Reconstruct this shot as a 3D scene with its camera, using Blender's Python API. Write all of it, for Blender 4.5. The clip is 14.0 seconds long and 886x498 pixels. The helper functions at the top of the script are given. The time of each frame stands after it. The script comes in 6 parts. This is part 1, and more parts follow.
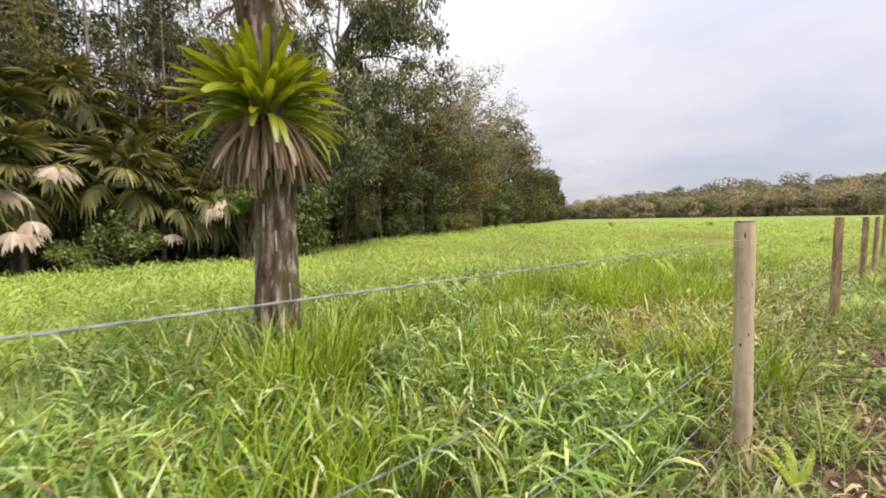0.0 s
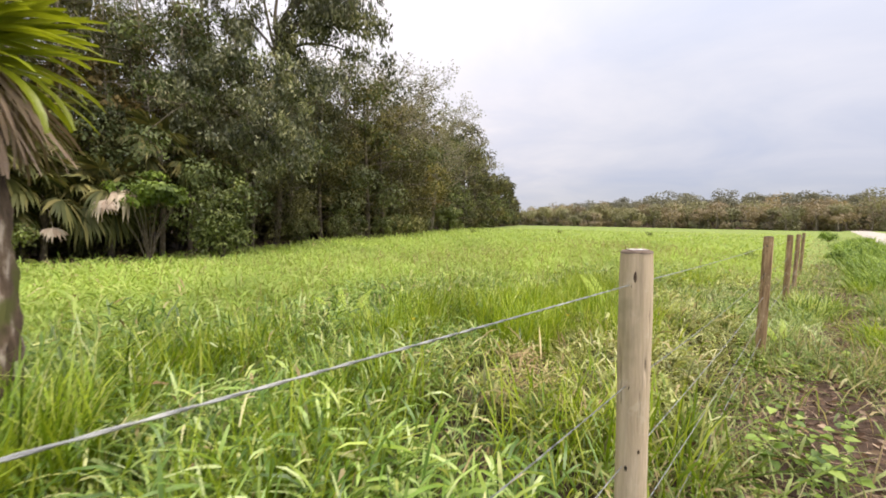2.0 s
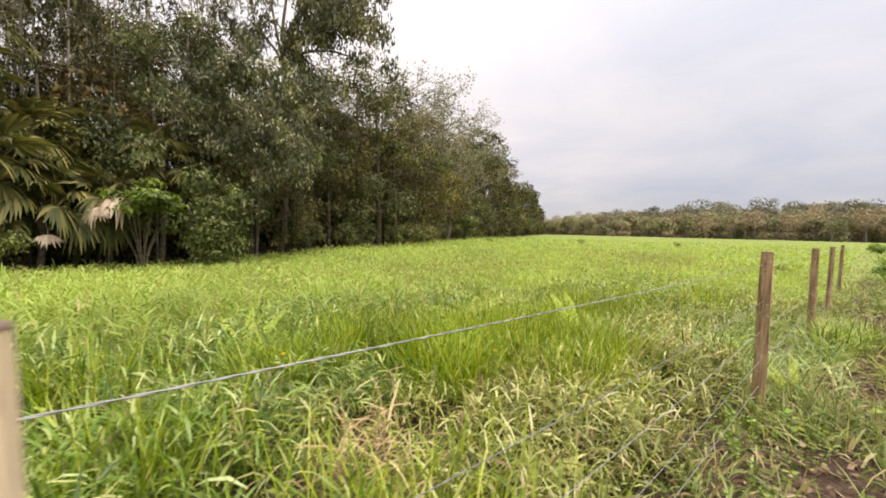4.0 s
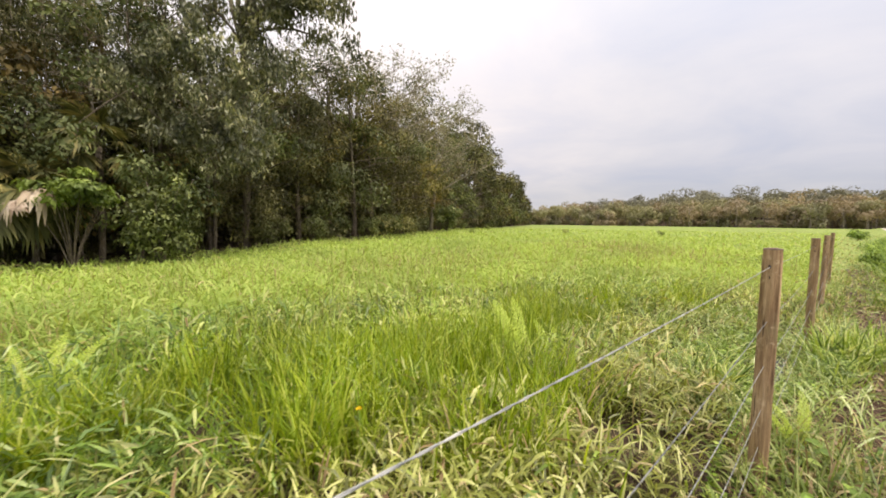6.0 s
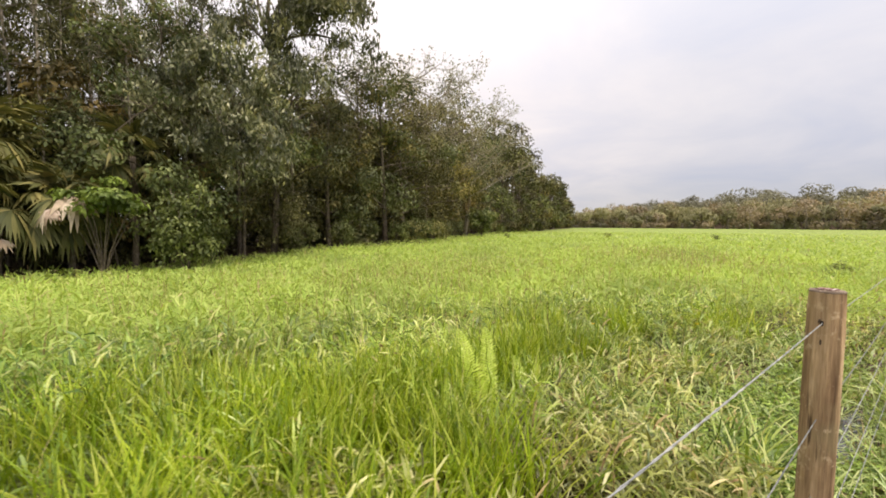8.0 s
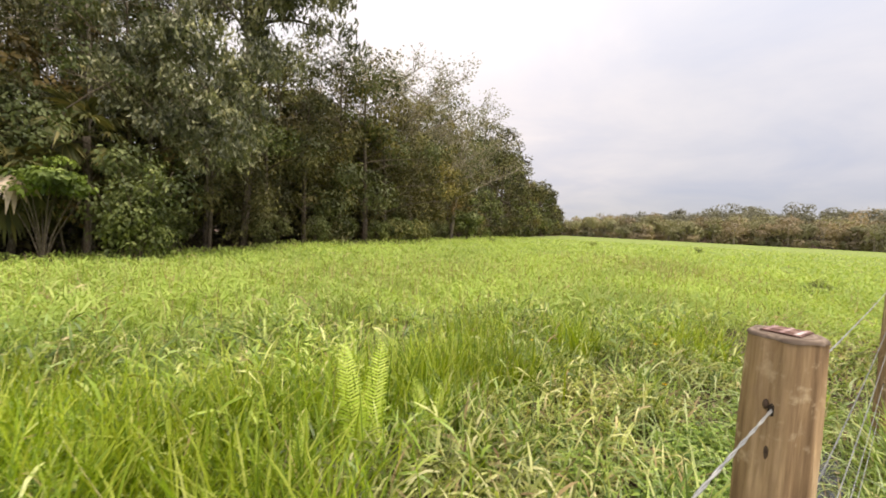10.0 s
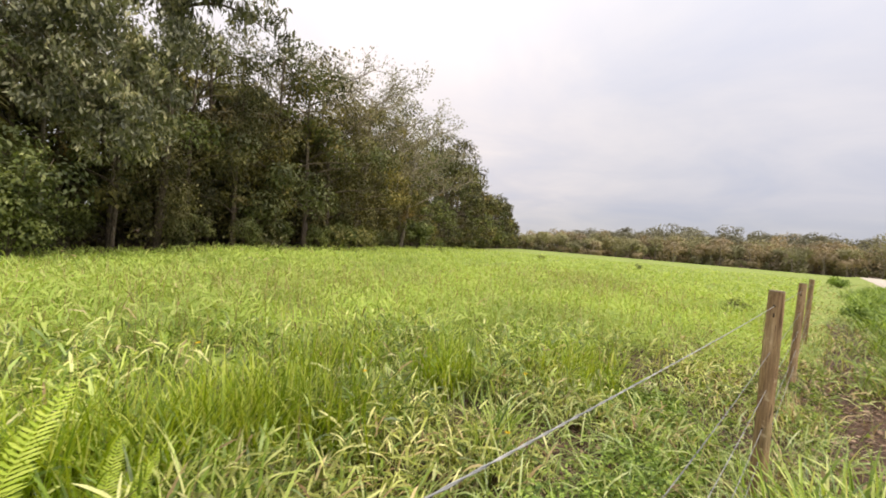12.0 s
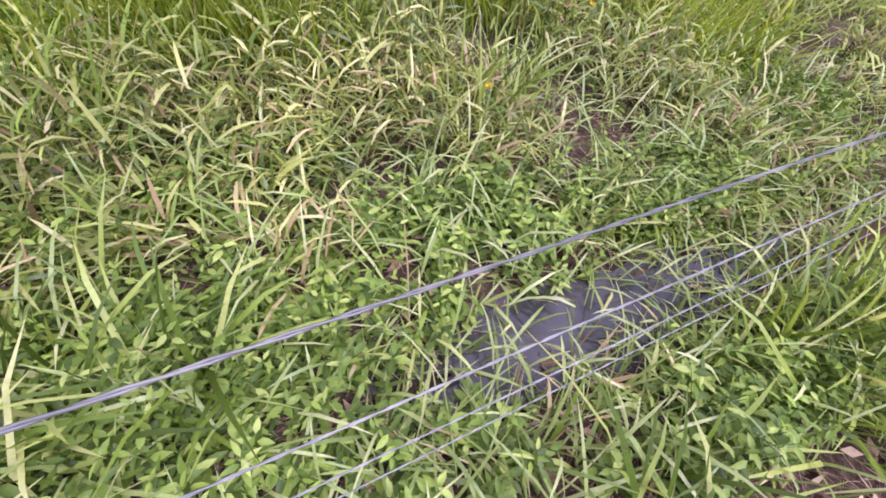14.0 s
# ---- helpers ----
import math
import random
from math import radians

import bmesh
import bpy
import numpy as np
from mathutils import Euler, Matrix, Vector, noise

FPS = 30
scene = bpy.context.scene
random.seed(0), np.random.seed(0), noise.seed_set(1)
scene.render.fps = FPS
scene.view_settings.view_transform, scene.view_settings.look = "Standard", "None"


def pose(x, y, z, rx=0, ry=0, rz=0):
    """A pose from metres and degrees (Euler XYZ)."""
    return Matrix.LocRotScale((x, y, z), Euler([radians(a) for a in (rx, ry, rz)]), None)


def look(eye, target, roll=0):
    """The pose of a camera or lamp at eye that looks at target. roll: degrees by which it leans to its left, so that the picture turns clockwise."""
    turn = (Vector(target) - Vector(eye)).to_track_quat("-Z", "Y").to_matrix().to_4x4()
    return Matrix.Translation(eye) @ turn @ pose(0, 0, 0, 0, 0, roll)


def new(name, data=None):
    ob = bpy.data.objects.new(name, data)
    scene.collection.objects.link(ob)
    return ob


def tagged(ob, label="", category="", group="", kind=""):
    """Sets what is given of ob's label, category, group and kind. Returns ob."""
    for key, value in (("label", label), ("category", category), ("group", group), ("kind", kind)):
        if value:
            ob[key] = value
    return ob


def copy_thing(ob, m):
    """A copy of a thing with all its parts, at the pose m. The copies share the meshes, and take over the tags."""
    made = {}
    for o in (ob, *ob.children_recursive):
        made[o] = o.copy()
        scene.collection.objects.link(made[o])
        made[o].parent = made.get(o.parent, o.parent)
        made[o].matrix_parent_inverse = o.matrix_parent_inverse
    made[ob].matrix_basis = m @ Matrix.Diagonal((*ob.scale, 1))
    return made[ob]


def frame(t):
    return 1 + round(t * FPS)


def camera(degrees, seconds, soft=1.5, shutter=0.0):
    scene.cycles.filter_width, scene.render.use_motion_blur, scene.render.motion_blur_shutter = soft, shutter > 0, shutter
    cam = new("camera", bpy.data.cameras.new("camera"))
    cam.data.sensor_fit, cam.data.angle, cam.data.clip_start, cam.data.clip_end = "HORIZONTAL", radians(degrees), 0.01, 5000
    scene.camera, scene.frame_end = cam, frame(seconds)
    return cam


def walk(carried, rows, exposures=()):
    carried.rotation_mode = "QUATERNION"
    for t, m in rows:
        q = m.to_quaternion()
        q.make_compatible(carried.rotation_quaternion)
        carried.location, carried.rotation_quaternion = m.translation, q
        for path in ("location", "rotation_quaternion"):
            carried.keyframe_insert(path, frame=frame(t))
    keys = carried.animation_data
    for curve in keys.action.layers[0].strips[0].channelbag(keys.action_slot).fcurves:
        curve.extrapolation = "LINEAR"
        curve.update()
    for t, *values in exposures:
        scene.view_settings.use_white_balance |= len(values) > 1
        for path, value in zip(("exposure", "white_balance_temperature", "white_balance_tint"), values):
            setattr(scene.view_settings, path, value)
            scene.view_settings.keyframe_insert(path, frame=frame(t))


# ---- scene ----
cam = camera(97.3, 14.0, 1.8, 0.4)
PATH = [
    (0, (0.093, 0.029, 1.343), (0.081, 2.023, 1.188), -1.1),
    (0.5, (0.228, 0.246, 1.393), (0.282, 2.238, 1.223), -2.0),
    (1, (0.5, 0.493, 1.362), (0.488, 2.489, 1.246), -1.0),
    (1.5, (0.745, 0.701, 1.402), (0.832, 2.692, 1.24), 1.1),
    (2, (0.959, 0.982, 1.379), (1.167, 2.966, 1.235), 0.9),
    (2.5, (1.126, 1.169, 1.446), (1.334, 3.153, 1.307), 0.2),
    (3, (1.435, 1.336, 1.423), (1.569, 3.329, 1.318), -0.3),
    (5.3, (2.685, 2.357, 1.369), (2.749, 4.353, 1.267), 1.6),
    (5.5, (2.752, 2.495, 1.357), (2.855, 4.488, 1.235), 1.4),
    (6, (2.901, 2.764, 1.402), (3.039, 4.754, 1.257), 0.5),
    (6.5, (3.144, 2.976, 1.365), (3.19, 4.971, 1.222), -1.0),
    (7, (3.372, 3.11, 1.438), (3.338, 5.106, 1.321), -1.4),
    (7.2, (3.411, 3.191, 1.472), (3.382, 5.187, 1.339), -0.8),
    (9.3, (4.233, 3.996, 1.42), (4.106, 5.988, 1.3), 1.1),
    (9.5, (4.269, 4.066, 1.408), (4.169, 6.059, 1.285), 1.7),
    (10, (4.359, 4.208, 1.391), (4.338, 6.205, 1.276), 2.7),
    (10.5, (4.547, 4.331, 1.395), (4.617, 6.328, 1.312), 2.7),
    (11, (4.901, 4.5, 1.392), (5.063, 6.493, 1.344), 2.8),
    (11.5, (5.167, 4.721, 1.364), (5.381, 6.709, 1.314), 4.7),
    (12, (5.422, 4.933, 1.381), (5.607, 6.924, 1.331), 4.7),
    (12.5, (5.695, 5.143, 1.333), (5.649, 7.142, 1.294), 3.4),
    (13, (6.043, 5.428, 1.236), (5.908, 7.344, 0.678), 5.3),
    (13.2, (6.115, 5.54, 1.14), (5.949, 7.336, 0.276), 6.2),
    (13.5, (6.194, 5.685, 1.09), (5.98, 7.212, -0.184), 7.5),
    (13.8, (6.235, 5.757, 1.055), (6.073, 7.016, -0.488), 9.2),
    (14, (6.241, 5.768, 1.042), (6.087, 6.987, -0.54), 9.5),
]
walk(cam, [(t, look(eye, target, roll)) for t, eye, target, roll in PATH],
     [(0.0, 0.11, 6420, 11), (1.5, 0.11, 6270, 13), (2.4, 0.10, 6530, 10), (3.2, 0.09, 6750, 11), (10.5, 0.09, 6750, 11), (11.4, 0.02, 6750, 11), (12.5, 0.03, 6750, 11), (13.4, 0.10, 6250, 22), (14.0, 0.12, 5450, 39)])

# ---------------------------------------------------------------- light
world = bpy.data.worlds.new("overcast_sky")
scene.world = world
world.use_nodes = True


def node(tree, kind, **values):
    n = tree.nodes.new(kind)
    for key, value in values.items():
        n.inputs[key.replace("_", " ")].default_value = value
    return n


def ramp(tree, stops, source):
    n = tree.nodes.new("ShaderNodeValToRGB")
    while len(n.color_ramp.elements) < len(stops):
        n.color_ramp.elements.new(0.5)
    for e, (at, colour) in zip(n.color_ramp.elements, stops):
        e.position, e.color = at, (*colour, 1)
    tree.links.new(source, n.inputs[0])
    return n.outputs[0]


def maths(tree, op, a, b, c=None):
    n = tree.nodes.new("ShaderNodeMath")
    n.operation = op
    for k, v in enumerate((a, b, c)):
        if v is None:
            continue
        if isinstance(v, (int, float)):
            n.inputs[k].default_value = v
        else:
            tree.links.new(v, n.inputs[k])
    return n.outputs[0]


def mixed(tree, fac, a, b, how="MIX"):
    n = tree.nodes.new("ShaderNodeMix")
    n.data_type, n.blend_type = "RGBA", how
    for k, v in ((0, fac), (6, a), (7, b)):
        if isinstance(v, (int, float)):
            n.inputs[k].default_value = v
        elif isinstance(v, tuple):
            n.inputs[k].default_value = (*v, 1)
        else:
            tree.links.new(v, n.inputs[k])
    return n.outputs[2]


def build_sky():
    t = world.node_tree
    t.nodes.clear()
    sky = t.nodes.new("ShaderNodeTexSky")
    sky.sky_type, sky.sun_disc = "NISHITA", False
    sky.sun_elevation, sky.sun_rotation = radians(62), radians(112)
    sky.air_density, sky.dust_density = 1.2, 3.0
    co = t.nodes.new("ShaderNodeTexCoord")
    sep = t.nodes.new("ShaderNodeSeparateXYZ")
    t.links.new(co.outputs["Generated"], sep.inputs[0])
    up = maths(t, "MAXIMUM", sep.outputs[2], 0.0)
    # cloud sheet: projected on a flat ceiling, so the bands lie down towards the horizon
    flat = maths(t, "ADD", up, 0.16)
    comb = t.nodes.new("ShaderNodeCombineXYZ")
    t.links.new(maths(t, "DIVIDE", sep.outputs[0], flat), comb.inputs[0])
    t.links.new(maths(t, "DIVIDE", sep.outputs[1], flat), comb.inputs[1])
    nz = node(t, "ShaderNodeTexNoise", Scale=1.1, Detail=6.0, Roughness=0.55, Distortion=0.4)
    t.links.new(comb.outputs[0], nz.inputs["Vector"])
    cloud = ramp(t, [(0.28, (0.88, 0.90, 0.98)), (0.46, (0.98, 0.97, 1.0)), (0.58, (1.06, 1.03, 1.03)), (0.7, (1.14, 1.09, 1.06))], nz.outputs[0])
    tint = ramp(t, [(0.0, (0.93, 0.965, 1.0)), (0.12, (0.945, 0.955, 1.02)), (0.3, (1.0, 0.985, 1.0)), (1.0, (1.0, 1.0, 1.0))], up)
    # overcast sky: the zenith is three times as bright as the horizon
    lum = maths(t, "MULTIPLY_ADD", up, SKY_ZENITH * 0.555, SKY_ZENITH * 0.385)
    # thinner cloud, brighter and slightly rosy, over the forest side; bluer and heavier over the open side
    side = maths(t, "MULTIPLY_ADD", maths(t, "SUBTRACT", maths(t, "MULTIPLY", sep.outputs[1], 0.5), maths(t, "MULTIPLY", sep.outputs[0], 0.85)), 0.5, 0.5)
    lit = ramp(t, [(0.2, (0.85, 0.89, 0.98)), (0.5, (0.95, 0.965, 1.0)), (0.68, (1.14, 1.11, 1.10)), (1.0, (1.16, 1.13, 1.11))], side)
    grey = mixed(t, 1.0, mixed(t, 1.0, cloud, tint, "MULTIPLY"), lit, "MULTIPLY")
    vm = t.nodes.new("ShaderNodeVectorMath")
    vm.operation = "SCALE"
    t.links.new(grey, vm.inputs[0])
    t.links.new(lum, vm.inputs["Scale"])
    blue = t.nodes.new("ShaderNodeVectorMath")
    blue.operation = "SCALE"
    t.links.new(sky.outputs[0], blue.inputs[0])
    blue.inputs["Scale"].default_value = 0.1
    col = mixed(t, 0.88, blue.outputs[0], vm.outputs[0])
    bg = t.nodes.new("ShaderNodeBackground")
    t.links.new(col, bg.inputs[0])
    out = t.nodes.new("ShaderNodeOutputWorld")
    t.links.new(bg.outputs[0], out.inputs[0])


SKY_ZENITH = 1.62
build_sky()
sun = new("sun", bpy.data.lights.new("sun", "SUN"))
sun.data.energy, sun.data.angle, sun.data.color = 4.8, radians(45), (1.0, 0.92, 0.78)
SUN_AZ, SUN_UP = 112, 62
sun.matrix_world = look((30 * math.sin(radians(SUN_AZ)), 30 * math.cos(radians(SUN_AZ)), 30 * math.tan(radians(SUN_UP))), (0, 0, 0))

# ---------------------------------------------------------------- materials


def material(name, shade):
    m = bpy.data.materials.new(name)
    m.use_nodes = True
    t = m.node_tree
    t.nodes.clear()
    out = t.nodes.new("ShaderNodeOutputMaterial")
    t.links.new(shade(t), out.inputs[0])
    return m


def position(t, scale=(1, 1, 1)):
    g = t.nodes.new("ShaderNodeNewGeometry")
    mp = t.nodes.new("ShaderNodeMapping")
    mp.inputs["Scale"].default_value = scale
    t.links.new(g.outputs["Position"], mp.inputs[0])
    return mp.outputs[0]


def local(t, scale=(1, 1, 1)):
    g = t.nodes.new("ShaderNodeTexCoord")
    mp = t.nodes.new("ShaderNodeMapping")
    mp.inputs["Scale"].default_value = scale
    t.links.new(g.outputs["Object"], mp.inputs[0])
    return mp.outputs[0]


def noisy(t, vec, scale, detail=3.0, rough=0.55):
    n = node(t, "ShaderNodeTexNoise", Scale=scale, Detail=detail, Roughness=rough)
    t.links.new(vec, n.inputs["Vector"])
    return n.outputs[0]


def principled(t, colour, rough, bump=None, strength=0.3, distance=0.01, metal=0.0, spec=0.5):
    p = t.nodes.new("ShaderNodeBsdfPrincipled")
    if isinstance(colour, tuple):
        p.inputs["Base Color"].default_value = (*colour, 1)
    else:
        t.links.new(colour, p.inputs["Base Color"])
    if isinstance(rough, (int, float)):
        p.inputs["Roughness"].default_value = rough
    else:
        t.links.new(rough, p.inputs["Roughness"])
    p.inputs["Metallic"].default_value = metal
    p.inputs["Specular IOR Level"].default_value = spec
    if bump is not None:
        b = t.nodes.new("ShaderNodeBump")
        b.inputs["Strength"].default_value, b.inputs["Distance"].default_value = strength, distance
        t.links.new(bump, b.inputs["Height"])
        t.links.new(b.outputs[0], p.inputs["Normal"])
    return p.outputs[0]


def foliage(name, stops, patch=0.35, scale=0.5, thin=0.35, rough=0.5, spec=0.35, hue=(1.15, 1.1, 0.8), clumps=0.0, tones=0.0):
    """Leaf material: each leaf its own shade, patches at a larger scale, some light through the blade."""
    def shade(t):
        g = t.nodes.new("ShaderNodeNewGeometry")
        base = ramp(t, stops, g.outputs["Random Per Island"])
        big = noisy(t, position(t), scale, 3.0)
        tone = ramp(t, [(0.3, (1 - patch, 1 - patch, 1 - patch * 0.8)), (0.7, tuple(1 + patch * (h - 0.4) for h in hue))], big)
        col = mixed(t, 1.0, base, tone, "MULTIPLY")
        # coarse lumps paint lit leaf masses and dark hollows into the colour
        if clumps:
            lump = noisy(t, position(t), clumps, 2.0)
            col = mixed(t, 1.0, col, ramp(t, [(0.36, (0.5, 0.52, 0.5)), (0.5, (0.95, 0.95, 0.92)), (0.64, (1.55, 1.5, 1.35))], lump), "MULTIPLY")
        if tones:
            info = t.nodes.new("ShaderNodeObjectInfo")
            col = mixed(t, tones, col, ramp(t, [(0.0, (1.25, 1.02, 0.80)), (0.25, (0.72, 0.80, 0.78)), (0.5, (1.12, 1.20, 0.80)), (0.75, (0.85, 0.98, 0.92)), (1.0, (1.30, 1.18, 0.98))], info.outputs["Random"]), "MULTIPLY")
        vein = noisy(t, position(t), 90.0, 2.0)
        col = mixed(t, 0.5, col, ramp(t, [(0.3, (0.72, 0.75, 0.7)), (0.7, (1.15, 1.12, 1.1))], vein), "MULTIPLY")
        p = principled(t, col, rough, vein, 0.15, 0.002, 0.0, spec)
        tr = t.nodes.new("ShaderNodeBsdfTranslucent")
        t.links.new(mixed(t, 1.0, col, (1.25, 1.2, 0.7), "MULTIPLY"), tr.inputs[0])
        m = t.nodes.new("ShaderNodeMixShader")
        m.inputs[0].default_value = thin
        t.links.new(p, m.inputs[1])
        t.links.new(tr.outputs[0], m.inputs[2])
        return m.outputs[0]
    return material(name, shade)


M_grass = foliage("meadow_grass", [(0.0, (0.058, 0.098, 0.011)), (0.3, (0.155, 0.245, 0.026)), (0.62, (0.28, 0.39, 0.05)), (0.84, (0.47, 0.56, 0.135)), (1.0, (0.68, 0.69, 0.33))], 0.3, 0.45, 0.35, 0.4, 0.55)
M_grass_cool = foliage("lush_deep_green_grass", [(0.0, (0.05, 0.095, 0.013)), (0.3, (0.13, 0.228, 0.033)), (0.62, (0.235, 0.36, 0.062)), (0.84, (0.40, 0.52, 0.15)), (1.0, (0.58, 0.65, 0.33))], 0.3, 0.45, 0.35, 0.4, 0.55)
M_leggy = foliage("leggy_yellowish_grass", [(0.0, (0.10, 0.105, 0.022)), (0.25, (0.20, 0.225, 0.045)), (0.55, (0.34, 0.375, 0.085)), (0.82, (0.53, 0.55, 0.19)), (1.0, (0.70, 0.66, 0.36))], 0.3, 0.6, 0.32, 0.42, 0.5)
# brown stalks, with the shade of the grass hollows put into their colour
M_culm = foliage("shade_coloured_culm", [(0.0, (0.03, 0.026, 0.012)), (0.5, (0.065, 0.058, 0.024)), (0.85, (0.12, 0.095, 0.045)), (1.0, (0.19, 0.135, 0.075))], 0.3, 0.8, 0.12, 0.7, 0.2)
# lighter, bluer grass: distance haze and a brighter mid-field put into its colour
M_grass_far = foliage("hazed_meadow_grass", [(0.0, (0.25, 0.36, 0.07)), (0.6, (0.375, 0.48, 0.11)), (1.0, (0.50, 0.565, 0.185))], 0.28, 0.3, 0.35, 0.6, 0.25)
M_tuft = foliage("bright_tuft_grass", [(0.0, (0.104, 0.176, 0.006)), (0.4, (0.225, 0.329, 0.013)), (0.8, (0.378, 0.459, 0.037)), (1.0, (0.558, 0.594, 0.149))], 0.3, 0.9, 0.4)
# pale blade colour, lightened further so that it carries the grass highlights
M_pale = foliage("broad_sheen_grass", [(0.0, (0.20, 0.29, 0.07)), (0.6, (0.38, 0.47, 0.15)), (1.0, (0.60, 0.64, 0.32))], 0.15, 1.2, 0.35, 0.35, 0.6)
M_verge = foliage("verge_grass", [(0.0, (0.12, 0.165, 0.04)), (0.45, (0.23, 0.31, 0.075)), (0.8, (0.40, 0.46, 0.17)), (1.0, (0.58, 0.52, 0.30))], 0.3, 0.8, 0.35)
M_weed = foliage("broad_weed", [(0.0, (0.055, 0.10, 0.014)), (0.5, (0.18, 0.285, 0.04)), (0.85, (0.33, 0.45, 0.08)), (1.0, (0.50, 0.60, 0.17))], 0.3, 1.2, 0.3)
M_fern = foliage("fern_green", [(0.0, (0.42, 0.56, 0.06)), (1.0, (0.60, 0.70, 0.14))], 0.1, 2.0, 0.45)
M_straw = foliage("dry_grass", [(0.0, (0.20, 0.13, 0.07)), (0.5, (0.36, 0.27, 0.14)), (1.0, (0.58, 0.49, 0.28))], 0.3, 1.0, 0.2, 0.7, 0.2)
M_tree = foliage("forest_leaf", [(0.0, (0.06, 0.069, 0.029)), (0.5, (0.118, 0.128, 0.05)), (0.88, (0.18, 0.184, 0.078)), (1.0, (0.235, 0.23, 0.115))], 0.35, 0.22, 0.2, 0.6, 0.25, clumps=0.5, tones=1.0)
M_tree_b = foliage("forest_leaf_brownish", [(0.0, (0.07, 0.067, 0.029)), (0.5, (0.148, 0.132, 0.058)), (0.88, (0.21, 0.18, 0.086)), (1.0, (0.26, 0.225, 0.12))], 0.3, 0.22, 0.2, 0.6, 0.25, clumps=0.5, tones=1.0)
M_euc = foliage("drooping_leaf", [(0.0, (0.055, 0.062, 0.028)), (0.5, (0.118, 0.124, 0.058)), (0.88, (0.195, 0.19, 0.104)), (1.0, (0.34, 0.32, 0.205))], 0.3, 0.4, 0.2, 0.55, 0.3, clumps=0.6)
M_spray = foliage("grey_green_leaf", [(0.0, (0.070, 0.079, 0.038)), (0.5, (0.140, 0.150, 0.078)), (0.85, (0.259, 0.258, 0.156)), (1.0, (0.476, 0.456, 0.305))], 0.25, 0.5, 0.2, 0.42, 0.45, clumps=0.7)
# brown-green leaf, darkened further to paint the shade of the wood's hollows
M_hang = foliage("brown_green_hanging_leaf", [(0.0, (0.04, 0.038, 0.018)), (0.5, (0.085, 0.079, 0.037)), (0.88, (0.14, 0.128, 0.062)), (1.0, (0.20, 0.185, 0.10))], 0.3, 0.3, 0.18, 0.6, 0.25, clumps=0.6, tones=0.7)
M_light = foliage("light_green_leaf", [(0.0, (0.075, 0.10, 0.028)), (0.6, (0.138, 0.168, 0.05)), (1.0, (0.24, 0.265, 0.10))], 0.3, 0.5, 0.3, clumps=1.4)
M_lime = foliage("lime_green_leaf", [(0.0, (0.085, 0.13, 0.022)), (0.6, (0.16, 0.225, 0.04)), (1.0, (0.27, 0.34, 0.085))], 0.3, 0.5, 0.32, clumps=1.2)
M_bare = foliage("sparse_pale_leaf", [(0.0, (0.15, 0.145, 0.075)), (1.0, (0.34, 0.315, 0.195))], 0.25, 0.3, 0.3)
# leaf colours of the distant woods, paled and greyed to paint in the haze
M_far = foliage("hazed_wood_leaf", [(0.0, (0.25, 0.25, 0.15)), (1.0, (0.305, 0.295, 0.18))], 0.4, 0.07, 0.25, 0.8, 0.1, (1.3, 1.15, 0.9))
M_far_brown = foliage("hazed_wood_brown_leaf", [(0.0, (0.285, 0.24, 0.165)), (1.0, (0.345, 0.29, 0.205))], 0.35, 0.07, 0.25, 0.8, 0.1, (1.3, 1.1, 0.9))
M_far_ridge = foliage("hazed_ridge_leaf", [(0.0, (0.175, 0.176, 0.135)), (0.5, (0.217, 0.213, 0.165)), (1.0, (0.266, 0.254, 0.198))], 0.3, 0.07, 0.2, 0.8, 0.1)
M_palm = foliage("fan_palm_leaf", [(0.0, (0.061, 0.071, 0.026)), (0.6, (0.135, 0.136, 0.049)), (1.0, (0.297, 0.254, 0.095))], 0.25, 0.8, 0.25, 0.6, 0.25)
M_palm_dry = foliage("dead_palm_leaf", [(0.0, (0.426, 0.312, 0.244)), (1.0, (0.689, 0.569, 0.474))], 0.15, 2.0, 0.15, 0.7, 0.2)
M_brom = foliage("bromeliad_leaf", [(0.0, (0.06, 0.10, 0.008)), (0.35, (0.135, 0.185, 0.012)), (0.65, (0.27, 0.30, 0.017)), (0.88, (0.47, 0.42, 0.022)), (1.0, (0.62, 0.36, 0.03))], 0.3, 3.0, 0.35, 0.35, 0.5)
M_brom_dry = foliage("dead_bromeliad_leaf", [(0.0, (0.118, 0.068, 0.053)), (0.45, (0.269, 0.184, 0.144)), (1.0, (0.521, 0.416, 0.319))], 0.25, 3.0, 0.1, 0.75, 0.2)
M_flower = foliage("yellow_petal", [(0.0, (0.75, 0.45, 0.02)), (1.0, (0.85, 0.6, 0.03))], 0.1, 3.0, 0.2)


